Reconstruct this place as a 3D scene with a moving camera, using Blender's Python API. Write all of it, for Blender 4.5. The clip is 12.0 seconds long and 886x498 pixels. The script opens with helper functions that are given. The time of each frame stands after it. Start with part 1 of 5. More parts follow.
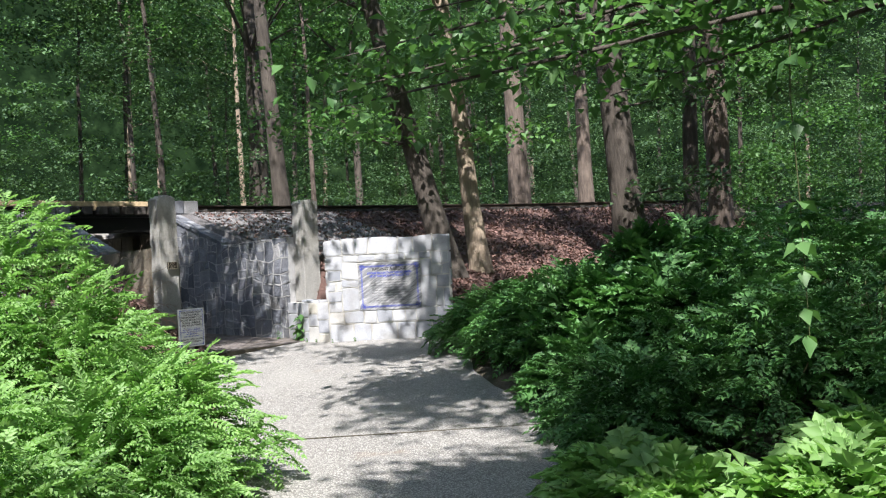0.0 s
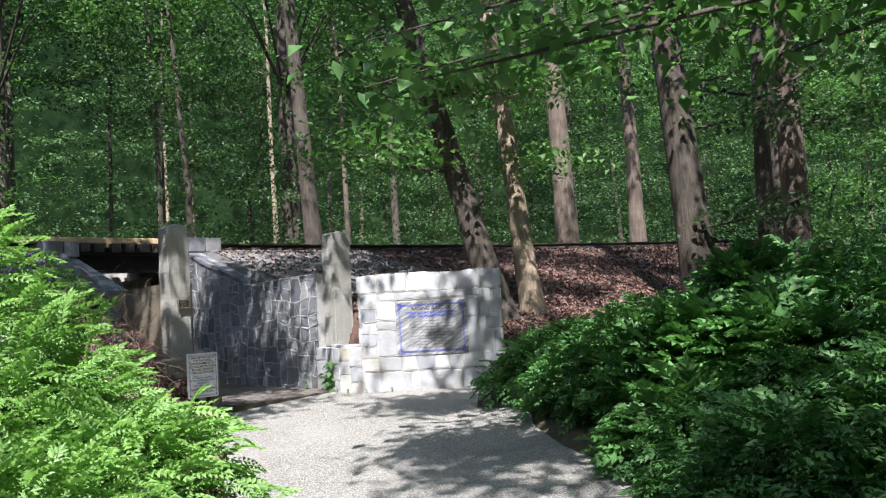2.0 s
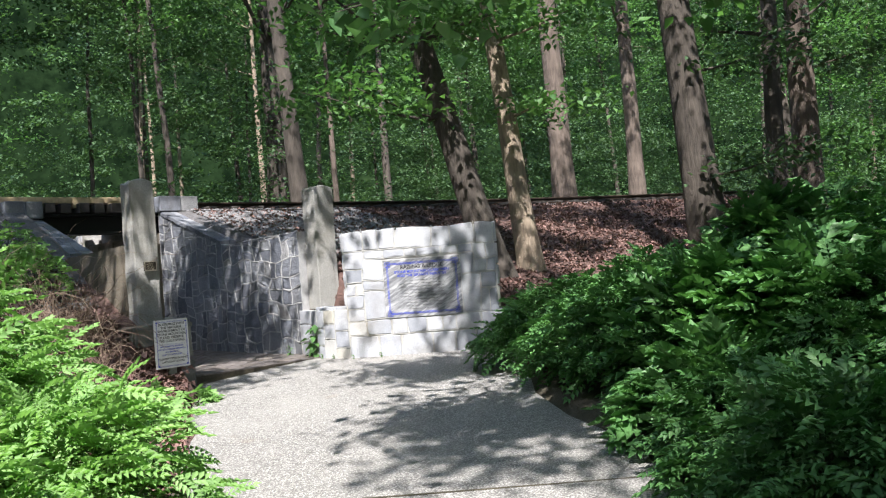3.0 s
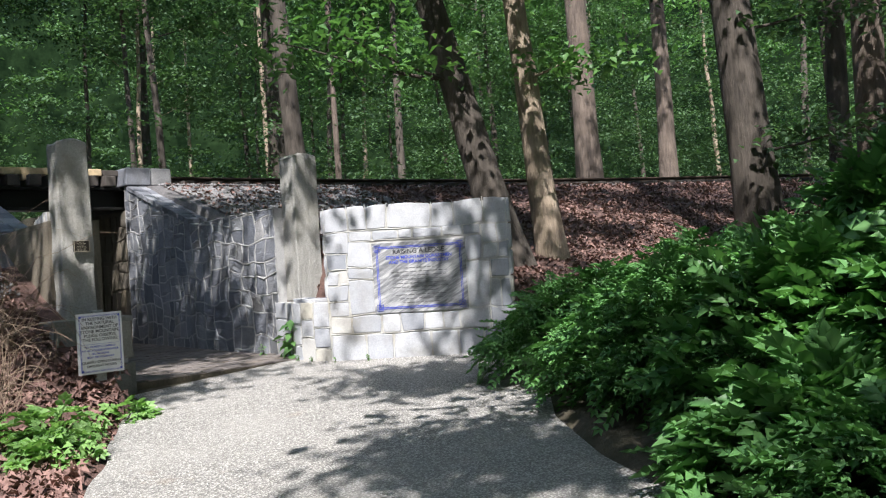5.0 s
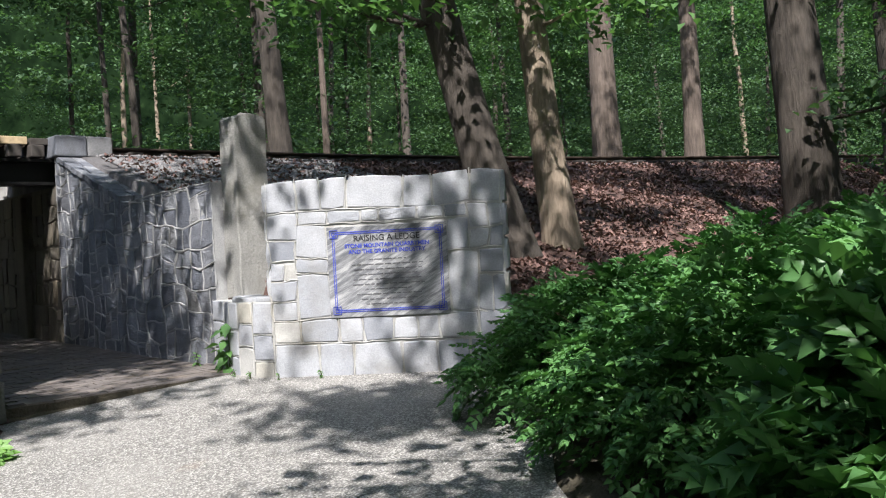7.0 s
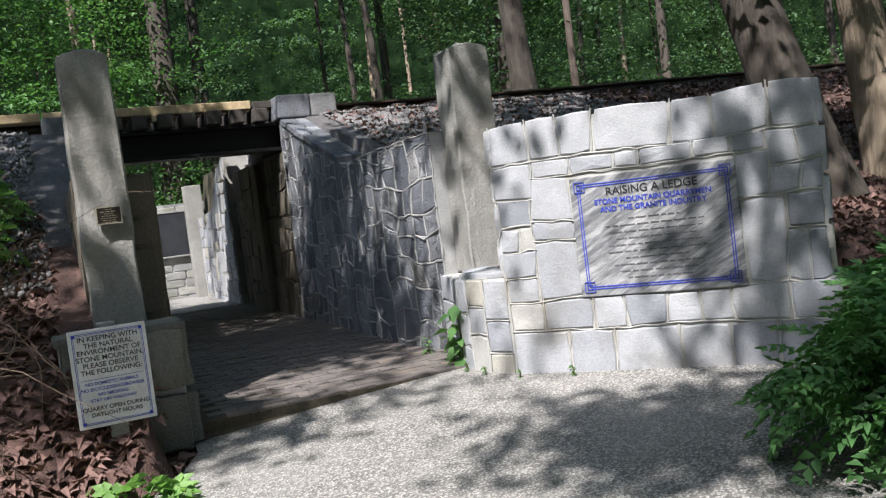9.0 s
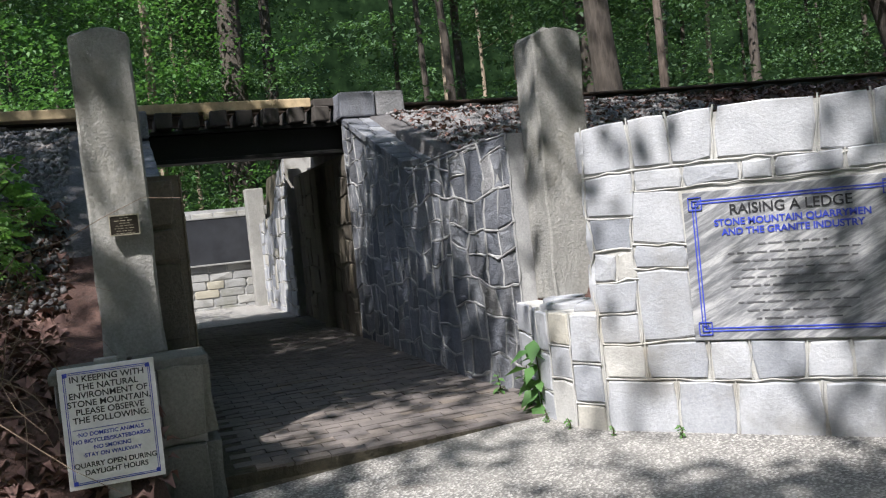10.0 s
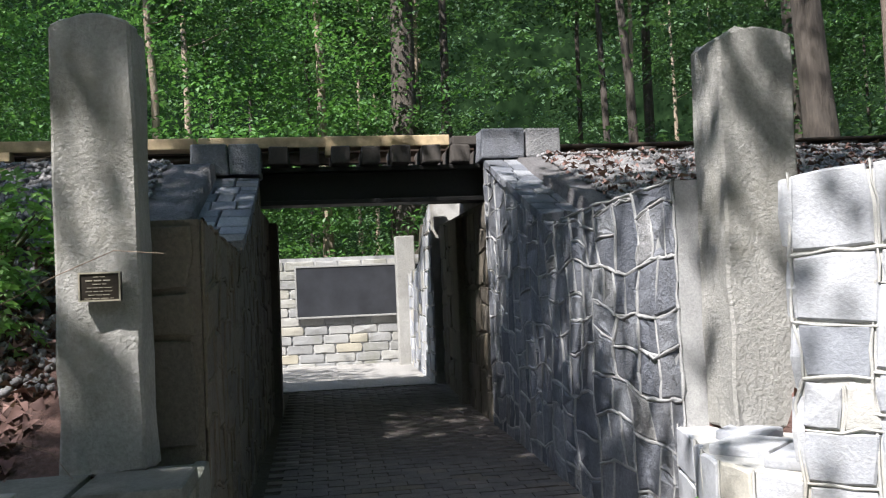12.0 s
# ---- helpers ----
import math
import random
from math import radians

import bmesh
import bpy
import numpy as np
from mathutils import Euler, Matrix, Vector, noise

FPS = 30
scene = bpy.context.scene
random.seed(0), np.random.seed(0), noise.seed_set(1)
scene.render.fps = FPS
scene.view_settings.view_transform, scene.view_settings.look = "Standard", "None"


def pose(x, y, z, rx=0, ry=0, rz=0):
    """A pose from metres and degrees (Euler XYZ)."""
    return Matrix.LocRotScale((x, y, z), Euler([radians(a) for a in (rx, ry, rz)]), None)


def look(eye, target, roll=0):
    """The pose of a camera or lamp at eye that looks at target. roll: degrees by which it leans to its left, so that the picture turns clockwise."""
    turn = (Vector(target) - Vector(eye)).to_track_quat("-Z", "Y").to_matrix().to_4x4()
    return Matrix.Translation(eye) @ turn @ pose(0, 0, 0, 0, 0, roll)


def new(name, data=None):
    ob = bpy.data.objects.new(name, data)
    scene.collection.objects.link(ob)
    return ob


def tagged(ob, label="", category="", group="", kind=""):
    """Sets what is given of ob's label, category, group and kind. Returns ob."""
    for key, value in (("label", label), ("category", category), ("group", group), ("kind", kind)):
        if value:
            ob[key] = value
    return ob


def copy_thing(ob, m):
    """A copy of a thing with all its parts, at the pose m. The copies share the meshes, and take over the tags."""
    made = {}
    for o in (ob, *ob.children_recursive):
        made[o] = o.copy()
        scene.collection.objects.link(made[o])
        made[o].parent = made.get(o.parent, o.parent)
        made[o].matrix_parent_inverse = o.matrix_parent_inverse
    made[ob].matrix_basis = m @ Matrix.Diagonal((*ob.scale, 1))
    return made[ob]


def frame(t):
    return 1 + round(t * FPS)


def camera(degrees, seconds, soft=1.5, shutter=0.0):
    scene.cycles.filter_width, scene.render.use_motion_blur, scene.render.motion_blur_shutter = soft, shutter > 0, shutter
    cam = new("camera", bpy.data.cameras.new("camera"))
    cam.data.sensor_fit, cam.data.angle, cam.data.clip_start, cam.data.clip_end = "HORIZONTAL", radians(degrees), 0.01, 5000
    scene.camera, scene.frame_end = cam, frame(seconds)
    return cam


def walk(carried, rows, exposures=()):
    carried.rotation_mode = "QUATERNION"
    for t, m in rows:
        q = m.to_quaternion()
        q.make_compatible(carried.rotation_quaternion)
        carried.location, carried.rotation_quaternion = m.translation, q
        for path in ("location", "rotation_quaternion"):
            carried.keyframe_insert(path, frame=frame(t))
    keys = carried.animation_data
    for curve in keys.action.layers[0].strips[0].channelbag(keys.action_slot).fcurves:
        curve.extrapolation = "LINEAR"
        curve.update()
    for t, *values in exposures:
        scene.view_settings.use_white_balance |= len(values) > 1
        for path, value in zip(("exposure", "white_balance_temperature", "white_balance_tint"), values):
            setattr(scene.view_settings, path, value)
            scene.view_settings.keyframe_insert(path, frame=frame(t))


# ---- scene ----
cam = camera(54.3, 12.0, soft=1.2)
PATH = [
    (0, (0.286, -0.014, 1.429), (0.242, 1.986, 1.443), -3.1),
    (0.5, (0.313, 0.441, 1.39), (0.15, 2.434, 1.41), -2.8),
    (1, (0.219, 0.893, 1.314), (0.047, 2.886, 1.35), -2.4),
    (1.5, (0.055, 1.348, 1.19), (-0.07, 3.342, 1.28), -2.9),
    (2, (0.061, 1.774, 1.209), (-0.062, 3.765, 1.35), -3.4),
    (2.5, (-0.076, 2.263, 1.178), (-0.188, 4.255, 1.314), -4.3),
    (3, (0.051, 2.747, 1.178), (-0.067, 4.743, 1.226), -4.4),
    (4.8, (0.068, 4.585, 1.161), (-0.071, 6.58, 1.201), -3.8),
    (5, (0.132, 4.809, 1.132), (-0.036, 6.802, 1.157), -3.7),
    (5.5, (0.17, 5.389, 1.096), (-0.05, 7.377, 1.107), -3.1),
    (6, (0.197, 5.849, 1.132), (0.017, 7.84, 1.128), -2.8),
    (6.5, (0.298, 6.445, 1.146), (0.131, 8.438, 1.14), -3.0),
    (6.7, (0.309, 6.664, 1.138), (0.128, 8.656, 1.136), -3.0),
    (8.3, (0.126, 8.087, 1.249), (-0.307, 10.038, 1.164), -5.6),
    (8.5, (0.133, 8.219, 1.237), (-0.405, 10.143, 1.142), -5.7),
    (9, (-0.002, 8.715, 1.275), (-0.798, 10.547, 1.182), -7.1),
    (9.5, (-0.252, 9.189, 1.312), (-1.118, 10.989, 1.213), -6.8),
    (10, (-0.446, 9.646, 1.335), (-1.387, 11.41, 1.274), -5.8),
    (10.5, (-0.665, 10.098, 1.358), (-1.652, 11.837, 1.314), -5.4),
    (11, (-0.784, 10.52, 1.373), (-1.858, 12.206, 1.347), -4.4),
    (11.5, (-0.885, 10.917, 1.404), (-2.08, 12.52, 1.458), -3.8),
    (12, (-1.001, 11.258, 1.446), (-2.286, 12.789, 1.529), -2.4),
]
walk(cam, [(t, look(eye, target, roll)) for t, eye, target, roll in PATH], [(0.0, 1.45), (3.0, 1.5), (5.5, 1.3), (9.5, 1.1), (11.0, 1.25), (12.0, 1.5)])

# ---- light ----
SUN = Vector((0.02, -0.57, 0.81)).normalized()
world = bpy.data.worlds.new("world")
scene.world = world
world.use_nodes = True
wn = world.node_tree
sky = wn.nodes.new("ShaderNodeTexSky")
sky.sky_type = "NISHITA"
sky.sun_disc = False
sky.sun_elevation = math.asin(SUN.z)
sky.sun_rotation = math.atan2(SUN.x, SUN.y)
wn.links.new(sky.outputs[0], wn.nodes["Background"].inputs[0])
wn.nodes["Background"].inputs[1].default_value = 0.15
sun_data = bpy.data.lights.new("sun", "SUN")
sun_data.energy, sun_data.angle, sun_data.color = 4.5, radians(0.6), (1.0, 0.965, 0.935)
new("sun", sun_data).matrix_world = look(SUN * 60, (0, 0, 0))


# ---- materials ----
def shader(name):
    m = bpy.data.materials.new(name)
    m.use_nodes = True
    return m, m.node_tree, m.node_tree.nodes["Principled BSDF"]


def ramp(nt, fac, stops):
    r = nt.nodes.new("ShaderNodeValToRGB")
    while len(r.color_ramp.elements) < len(stops):
        r.color_ramp.elements.new(0.5)
    for e, (p, c) in zip(r.color_ramp.elements, stops):
        e.position, e.color = p, (*c, 1)
    nt.links.new(fac, r.inputs[0])
    return r.outputs[0]


def mixed(nt, fac, a, b, mode="MIX"):
    m = nt.nodes.new("ShaderNodeMix")
    m.data_type, m.blend_type = "RGBA", mode
    for s, v in ((m.inputs[0], fac), (m.inputs[6], a), (m.inputs[7], b)):
        if isinstance(v, bpy.types.NodeSocket):
            nt.links.new(v, s)
        else:
            s.default_value = v if isinstance(v, (int, float)) else (*v, 1)
    return m.outputs[2]


def noise_tex(nt, scale, detail=6, rough=0.6, kind="noise", stretch=None):
    tc = nt.nodes.new("ShaderNodeNewGeometry").outputs["Position"]
    if stretch:
        mp = nt.nodes.new("ShaderNodeMapping")
        mp.inputs["Scale"].default_value = stretch
        nt.links.new(tc, mp.inputs[0])
        tc = mp.outputs[0]
    if kind == "noise":
        t = nt.nodes.new("ShaderNodeTexNoise")
        t.inputs["Detail"].default_value, t.inputs["Roughness"].default_value = detail, rough
        out = t.outputs["Fac"]
    else:
        t = nt.nodes.new("ShaderNodeTexVoronoi")
        out = t.outputs[kind]
    t.inputs["Scale"].default_value = scale
    nt.links.new(tc, t.inputs["Vector"])
    return out


def bump(nt, bsdf, height, strength, dist):
    b = nt.nodes.new("ShaderNodeBump")
    b.inputs["Strength"].default_value, b.inputs["Distance"].default_value = strength, dist
    nt.links.new(height, b.inputs["Height"])
    nt.links.new(b.outputs[0], bsdf.inputs["Normal"])


def random_of(nt, island=False):
    if island:
        return nt.nodes.new("ShaderNodeNewGeometry").outputs["Random Per Island"]
    return nt.nodes.new("ShaderNodeObjectInfo").outputs["Random"]


def mineral(name, dark, light, grain=60, big=3, rough=0.85, bumps=(0.6, 0.01), spread=None, stain=None, stretch=None):
    """Stone, concrete, soil: two scales of noise, a spread between pieces, stains."""
    m, nt, b = shader(name)
    fine = noise_tex(nt, grain, 4, 0.7)
    large = noise_tex(nt, big, 5, 0.6, stretch=stretch)
    col = mixed(nt, 0.45, ramp(nt, large, [(0.3, dark), (0.7, light)]), ramp(nt, fine, [(0.35, dark), (0.65, light)]))
    if spread:
        col = mixed(nt, 1.0, col, ramp(nt, random_of(nt), spread), "MULTIPLY")
    if stain:
        fac = ramp(nt, noise_tex(nt, 1.3, 6, 0.7, stretch=stretch), [(0.52, (0, 0, 0)), (0.7, (0.8, 0.8, 0.8))])
        col = mixed(nt, fac, col, stain)
    nt.links.new(col, b.inputs["Base Color"])
    b.inputs["Roughness"].default_value = rough
    h = mixed(nt, 0.5, noise_tex(nt, grain * 0.35, 6, 0.7), fine)
    bump(nt, b, h, *bumps)
    return m


def leaf(name, dark, mid, light, gloss=0.6, through_light=0.3):
    m, nt, b = shader(name)
    col = ramp(nt, random_of(nt, True), [(0.0, dark), (0.5, mid), (1.0, light)])
    col = mixed(nt, 0.5, col, ramp(nt, noise_tex(nt, 0.9, 3), [(0.3, dark), (0.7, light)]))
    nt.links.new(col, b.inputs["Base Color"])
    b.inputs["Roughness"].default_value = gloss
    b.inputs["Specular IOR Level"].default_value = 0.3
    tr = nt.nodes.new("ShaderNodeBsdfTranslucent")
    warm = mixed(nt, 1.0, col, (1.25, 1.45, 0.8), "MULTIPLY")
    nt.links.new(warm, tr.inputs[0])
    mx = nt.nodes.new("ShaderNodeMixShader")
    mx.inputs[0].default_value = through_light
    nt.links.new(b.outputs[0], mx.inputs[1])
    nt.links.new(tr.outputs[0], mx.inputs[2])
    nt.links.new(mx.outputs[0], nt.nodes["Material Output"].inputs[0])
    return m


def plain(name, color, rough=0.6, metal=0.0, vary=0.25, scale=40):
    m, nt, b = shader(name)
    n = noise_tex(nt, scale, 5)
    col = ramp(nt, n, [(0.25, tuple(c * (1 - vary) for c in color)), (0.75, tuple(min(1, c * (1 + vary)) for c in color))])
    nt.links.new(col, b.inputs["Base Color"])
    b.inputs["Roughness"].default_value, b.inputs["Metallic"].default_value = rough, metal
    bump(nt, b, n, 0.25, 0.004)
    return m


SPREAD = [(0.0, (0.72, 0.73, 0.77)), (0.5, (0.95, 0.95, 0.96)), (0.93, (1.02, 1.0, 0.97)), (1.0, (1.05, 0.97, 0.80))]
SPREAD_PALE = [(0.0, (0.60, 0.62, 0.66)), (0.45, (0.92, 0.92, 0.93)), (0.9, (1.08, 1.07, 1.06)), (1.0, (1.06, 0.96, 0.74))]
SPREAD_WIDE = [(0.0, (0.55, 0.57, 0.62)), (0.5, (0.95, 0.95, 0.97)), (0.9, (1.3, 1.28, 1.24)), (1.0, (1.2, 1.08, 0.92))]
M_ASHLAR = mineral("pale_granite", (0.31, 0.322, 0.35), (0.50, 0.51, 0.54), 70, 4, bumps=(0.5, 0.015), spread=SPREAD_PALE, stain=(0.24, 0.235, 0.225))
M_WING = mineral("weathered_granite", (0.10, 0.11, 0.13), (0.28, 0.29, 0.32), 55, 3, bumps=(0.9, 0.03), spread=SPREAD_WIDE, stain=(0.10, 0.10, 0.105), stretch=(1, 1, 0.3))
M_ABUT = mineral("dark_brown_granite", (0.09, 0.08, 0.065), (0.21, 0.18, 0.14), 50, 2.5, bumps=(0.8, 0.02), spread=SPREAD, stain=(0.05, 0.042, 0.03), stretch=(1, 1, 0.25))
M_PILLAR = mineral("rough_granite", (0.19, 0.186, 0.176), (0.40, 0.392, 0.37), 60, 2, bumps=(0.7, 0.03), stain=(0.2, 0.19, 0.16))
M_MOSSY = mineral("mossy_granite", (0.11, 0.115, 0.095), (0.26, 0.26, 0.23), 60, 2.5, bumps=(0.8, 0.03), spread=SPREAD, stain=(0.08, 0.085, 0.06))
M_MORTAR = mineral("pale_mortar", (0.36, 0.355, 0.345), (0.53, 0.525, 0.505), 90, 5, stain=(0.24, 0.21, 0.16))
M_MORTAR_DARK = mineral("grey_mortar", (0.25, 0.25, 0.255), (0.44, 0.44, 0.44), 90, 4, stain=(0.12, 0.12, 0.12))
M_BLOCK = mineral("pale_block", (0.26, 0.26, 0.25), (0.42, 0.418, 0.40), 60, 3, bumps=(0.6, 0.01), spread=SPREAD, stain=(0.17, 0.17, 0.13))
M_BRICK = mineral("worn_brick", (0.09, 0.078, 0.072), (0.23, 0.20, 0.185), 70, 5, spread=SPREAD, stain=(0.10, 0.09, 0.085))
M_GRAVEL = mineral("ballast_ground", (0.06, 0.058, 0.06), (0.19, 0.18, 0.185), 45, 6, bumps=(1.0, 0.05))
M_LITTER = mineral("leaf_litter_ground", (0.045, 0.026, 0.022), (0.16, 0.09, 0.075), 38, 5, bumps=(1.0, 0.05))
M_SOIL = mineral("forest_soil", (0.03, 0.028, 0.018), (0.09, 0.075, 0.05), 25, 2, bumps=(1.0, 0.05))
M_STONE = mineral("ballast_stone", (0.09, 0.09, 0.095), (0.28, 0.27, 0.275), 30, 5)
M_FAINT = plain("worn_ink", (0.11, 0.11, 0.12), 0.5)
M_STEEL = plain("black_steel", (0.016, 0.015, 0.015), 0.6, 0.3)
M_RAIL = plain("rusty_rail", (0.07, 0.05, 0.04), 0.55, 0.6)
M_TIE = plain("creosoted_timber", (0.06, 0.052, 0.047), 0.85)
M_TIMBER = plain("fresh_timber", (0.48, 0.37, 0.23), 0.8, vary=0.3, scale=14)
M_TWIG = plain("dead_twig", (0.22, 0.16, 0.12), 0.9)
M_STEM = plain("green_stem", (0.08, 0.09, 0.035), 0.8)
M_BRONZE = plain("dark_bronze", (0.05, 0.042, 0.035), 0.4, 0.7)
M_BRASS = plain("pale_bronze", (0.42, 0.38, 0.30), 0.45, 0.6)
M_BOARD = mineral("white_board", (0.66, 0.66, 0.68), (0.84, 0.84, 0.85), 30, 6, rough=0.5, bumps=(0.1, 0.002), stain=(0.52, 0.5, 0.47))
M_BLUE = plain("blue_ink", (0.035, 0.06, 0.42), 0.5)
M_BLACK = plain("black_ink", (0.02, 0.02, 0.025), 0.5)
M_POST = plain("grey_post", (0.27, 0.27, 0.26), 0.8)
M_SLATE = plain("dark_panel", (0.035, 0.037, 0.043), 0.35, vary=0.4, scale=2.5)


def bark(name, dark, light):
    m, nt, b = shader(name)
    n = noise_tex(nt, 16, 6, 0.7, stretch=(1, 1, 0.16))
    col = mixed(nt, 0.4, ramp(nt, n, [(0.35, dark), (0.65, light)]), ramp(nt, noise_tex(nt, 1.6, 4), [(0.35, dark), (0.7, light)]))
    nt.links.new(col, b.inputs["Base Color"])
    b.inputs["Roughness"].default_value = 0.9
    bump(nt, b, n, 1.0, 0.05)
    return m


M_BARK = bark("grey_brown_bark", (0.032, 0.026, 0.022), (0.115, 0.096, 0.08))
M_BARK_MID = bark("brown_bark", (0.065, 0.05, 0.042), (0.22, 0.172, 0.142))
M_BARK_PALE = bark("pale_bark", (0.15, 0.115, 0.085), (0.46, 0.37, 0.28))
M_LEAF_TREE = leaf("forest_leaf", (0.02, 0.046, 0.026), (0.046, 0.095, 0.046), (0.125, 0.22, 0.095))
M_LEAF_LIGHT = leaf("light_leaf", (0.05, 0.125, 0.042), (0.085, 0.19, 0.062), (0.14, 0.265, 0.09), 0.45, 0.35)
M_LEAF_SHRUB = leaf("shrub_leaf", (0.052, 0.13, 0.048), (0.092, 0.225, 0.078), (0.15, 0.31, 0.105), 0.4, 0.25)
M_LEAF_FERN = leaf("compound_leaf", (0.10, 0.20, 0.062), (0.19, 0.34, 0.11), (0.30, 0.47, 0.18), 0.45, 0.4)
M_LEAF_DRY = leaf("fallen_leaf", (0.05, 0.027, 0.024), (0.155, 0.085, 0.074), (0.33, 0.205, 0.18), 0.8, 0.05)

# exposed-aggregate walk: pebbles of several greys in a pale binder
M_PATH, nt, bs = shader("exposed_aggregate")
cells_n = noise_tex(nt, 80, kind="Distance")
pebble = nt.nodes.new("ShaderNodeTexVoronoi")
pebble.inputs["Scale"].default_value = 80
nt.links.new(nt.nodes.new("ShaderNodeNewGeometry").outputs["Position"], pebble.inputs["Vector"])
grey = nt.nodes.new("ShaderNodeRGBToBW")
nt.links.new(pebble.outputs["Color"], grey.inputs[0])
col = ramp(nt, grey.outputs[0], [(0.22, (0.13, 0.125, 0.12)), (0.5, (0.26, 0.25, 0.238)), (0.8, (0.45, 0.435, 0.415))])
col = mixed(nt, ramp(nt, cells_n, [(0.45, (0, 0, 0)), (0.75, (0.8, 0.8, 0.8))]), col, (0.13, 0.125, 0.118))
col = mixed(nt, ramp(nt, noise_tex(nt, 0.7, 6, 0.65), [(0.45, (0, 0, 0)), (0.75, (0.5, 0.5, 0.5))]), col, (0.33, 0.318, 0.30))
col = mixed(nt, ramp(nt, noise_tex(nt, 1.7, 5, 0.6), [(0.64, (0, 0, 0)), (0.78, (0.5, 0.5, 0.5))]), col, (0.22, 0.14, 0.08))
nt.links.new(col, bs.inputs["Base Color"])
bs.inputs["Roughness"].default_value = 0.8
bump(nt, bs, cells_n, 0.8, 0.012)

# veined grey marble of the large plaque
M_MARBLE, nt, bs = shader("veined_marble")
vein = noise_tex(nt, 6, 10, 0.72, stretch=(1.5, 1, 0.22))
mp = [n for n in nt.nodes if n.bl_idname == "ShaderNodeMapping"][0]
mp.vector_type = "TEXTURE"
mp.inputs["Rotation"].default_value = (0, radians(-28), 0)
nt.links.new(ramp(nt, vein, [(0.38, (0.13, 0.135, 0.148)), (0.5, (0.24, 0.245, 0.26)), (0.62, (0.45, 0.45, 0.46))]), bs.inputs["Base Color"])
bs.inputs["Roughness"].default_value = 0.4

# ---- frame of the passage: x to the right across it, y along it, z up ----
W = Matrix(((0.664, -0.747, 0, -2.56), (0.747, 0.664, 0, 14.73), (0, 0, 1, 0), (0, 0, 0, 1)))
WI = W.inverted()
rng = np.random.default_rng(7)


def sm(x, a, b):
    t = np.clip((x - a) / (b - a), 0, 1)
    return t * t * (3 - 2 * t)


def walk_z(y):
    return np.interp(y, [-30, -3, 0, 2.5, 5.4, 8, 10.5, 13, 14.3, 16, 30], [0, 0, -0.12, -0.33, -0.42, -0.35, -0.2, 0.0, 0.1, 0.14, 0.3])


def left_edge(y):
    return np.interp(y, [-6, 0, 5, 7, 10.2, 12.9, 13.15, 14.3, 14.8], [-1.2, -1.2, -1.4, -1.6, -2.75, -3.6, -4.0, -5.3, -5.8])


def right_edge(y):
    return np.interp(y, [-6, 0, 5, 8, 9.5, 10.5, 11.5, 14.45, 14.5, 14.8], [0.9, 0.9, 0.95, 1.12, 1.02, 0.6, 0.35, 0.3, -1.9, -2.35])


def rail_z(v):
    return 2.60 + 0.0 * v


def bend(v):
    """How far the bank swings towards the walk on its right-hand side."""
    v = np.asarray(v, float)
    return -0.012 * np.clip(v, 0, 14) ** 2 - 0.336 * np.clip(v - 14, 0, 60)


def passage_z(u):
    return 0.1 + 0.012 * np.clip(u, 0, 12)


def land(x, y):
    """Height of the bare ground at a place of the world."""
    x, y = np.asarray(x, float), np.asarray(y, float)
    v = 0.664 * (x + 2.56) + 0.747 * (y - 14.73)
    u = -0.747 * (x + 2.56) + 0.664 * (y - 14.73) - bend(v)
    b = walk_z(y)
    inside = (x > left_edge(y) - 0.05) & (x < right_edge(y) + 0.05) & (y < 14.8)
    rough = 0.05 * np.sin(1.7 * x + 0.6 * y) * np.sin(1.3 * y - 0.4 * x)
    side = b + 0.12 * sm(np.maximum(left_edge(y) - x, x - right_edge(y)), 0, 1.2) + rough
    top = rail_z(v) - 0.05
    right = top - 0.31 * np.clip(4.0 - u, 0, 30)
    left = top - 0.46 * np.clip(3.9 - u, 0, 30)
    mask = np.where(x < 0.06, sm(y, 14.85, 15.3), sm(y, 12.6, 15.5))
    h = np.where(v > 0.22, side + np.maximum(right - side, 0) * mask, side)
    h = np.where(v < -2.28, side + np.maximum(left - side, 0) * sm(u, -1.6, -0.2), h)
    h = np.where(u > 3.9, top - 0.06 * np.clip(u - 7.6, 0, 6) + 0.025 * np.clip(u - 14, 0, 40) + rough * sm(u, 8, 10), h)
    h = h - 0.6 * sm(u, 10.4, 11.0) * sm(v, -12, -9) * (1 - sm(v, 0.3, 2.5)) * (1 - sm(u, 24, 34))
    trench = (v > -2.28) & (v < 0.22) & (u > -0.2) & (u < 9)
    plaza = (v > -6) & (v < 0.1) & (u > 7.3) & (u < 10.75)
    h = np.where(trench | plaza, passage_z(u) - 0.02, h)
    return np.where(inside & ~trench, b - 0.05, h)


def mesh_of(name, verts, faces, smooth=False):
    """A mesh from vertex and face arrays of one face size."""
    me = bpy.data.meshes.new(name)
    verts, faces = np.asarray(verts, np.float32), np.asarray(faces, np.int32)
    k = faces.shape[1]
    me.vertices.add(len(verts))
    me.vertices.foreach_set("co", verts.ravel())
    me.loops.add(faces.size)
    me.loops.foreach_set("vertex_index", faces.ravel())
    me.polygons.add(len(faces))
    me.polygons.foreach_set("loop_start", np.arange(len(faces), dtype=np.int32) * k)
    me.update(calc_edges=True)
    if smooth:
        me.polygons.foreach_set("use_smooth", np.ones(len(faces), bool))
    return me


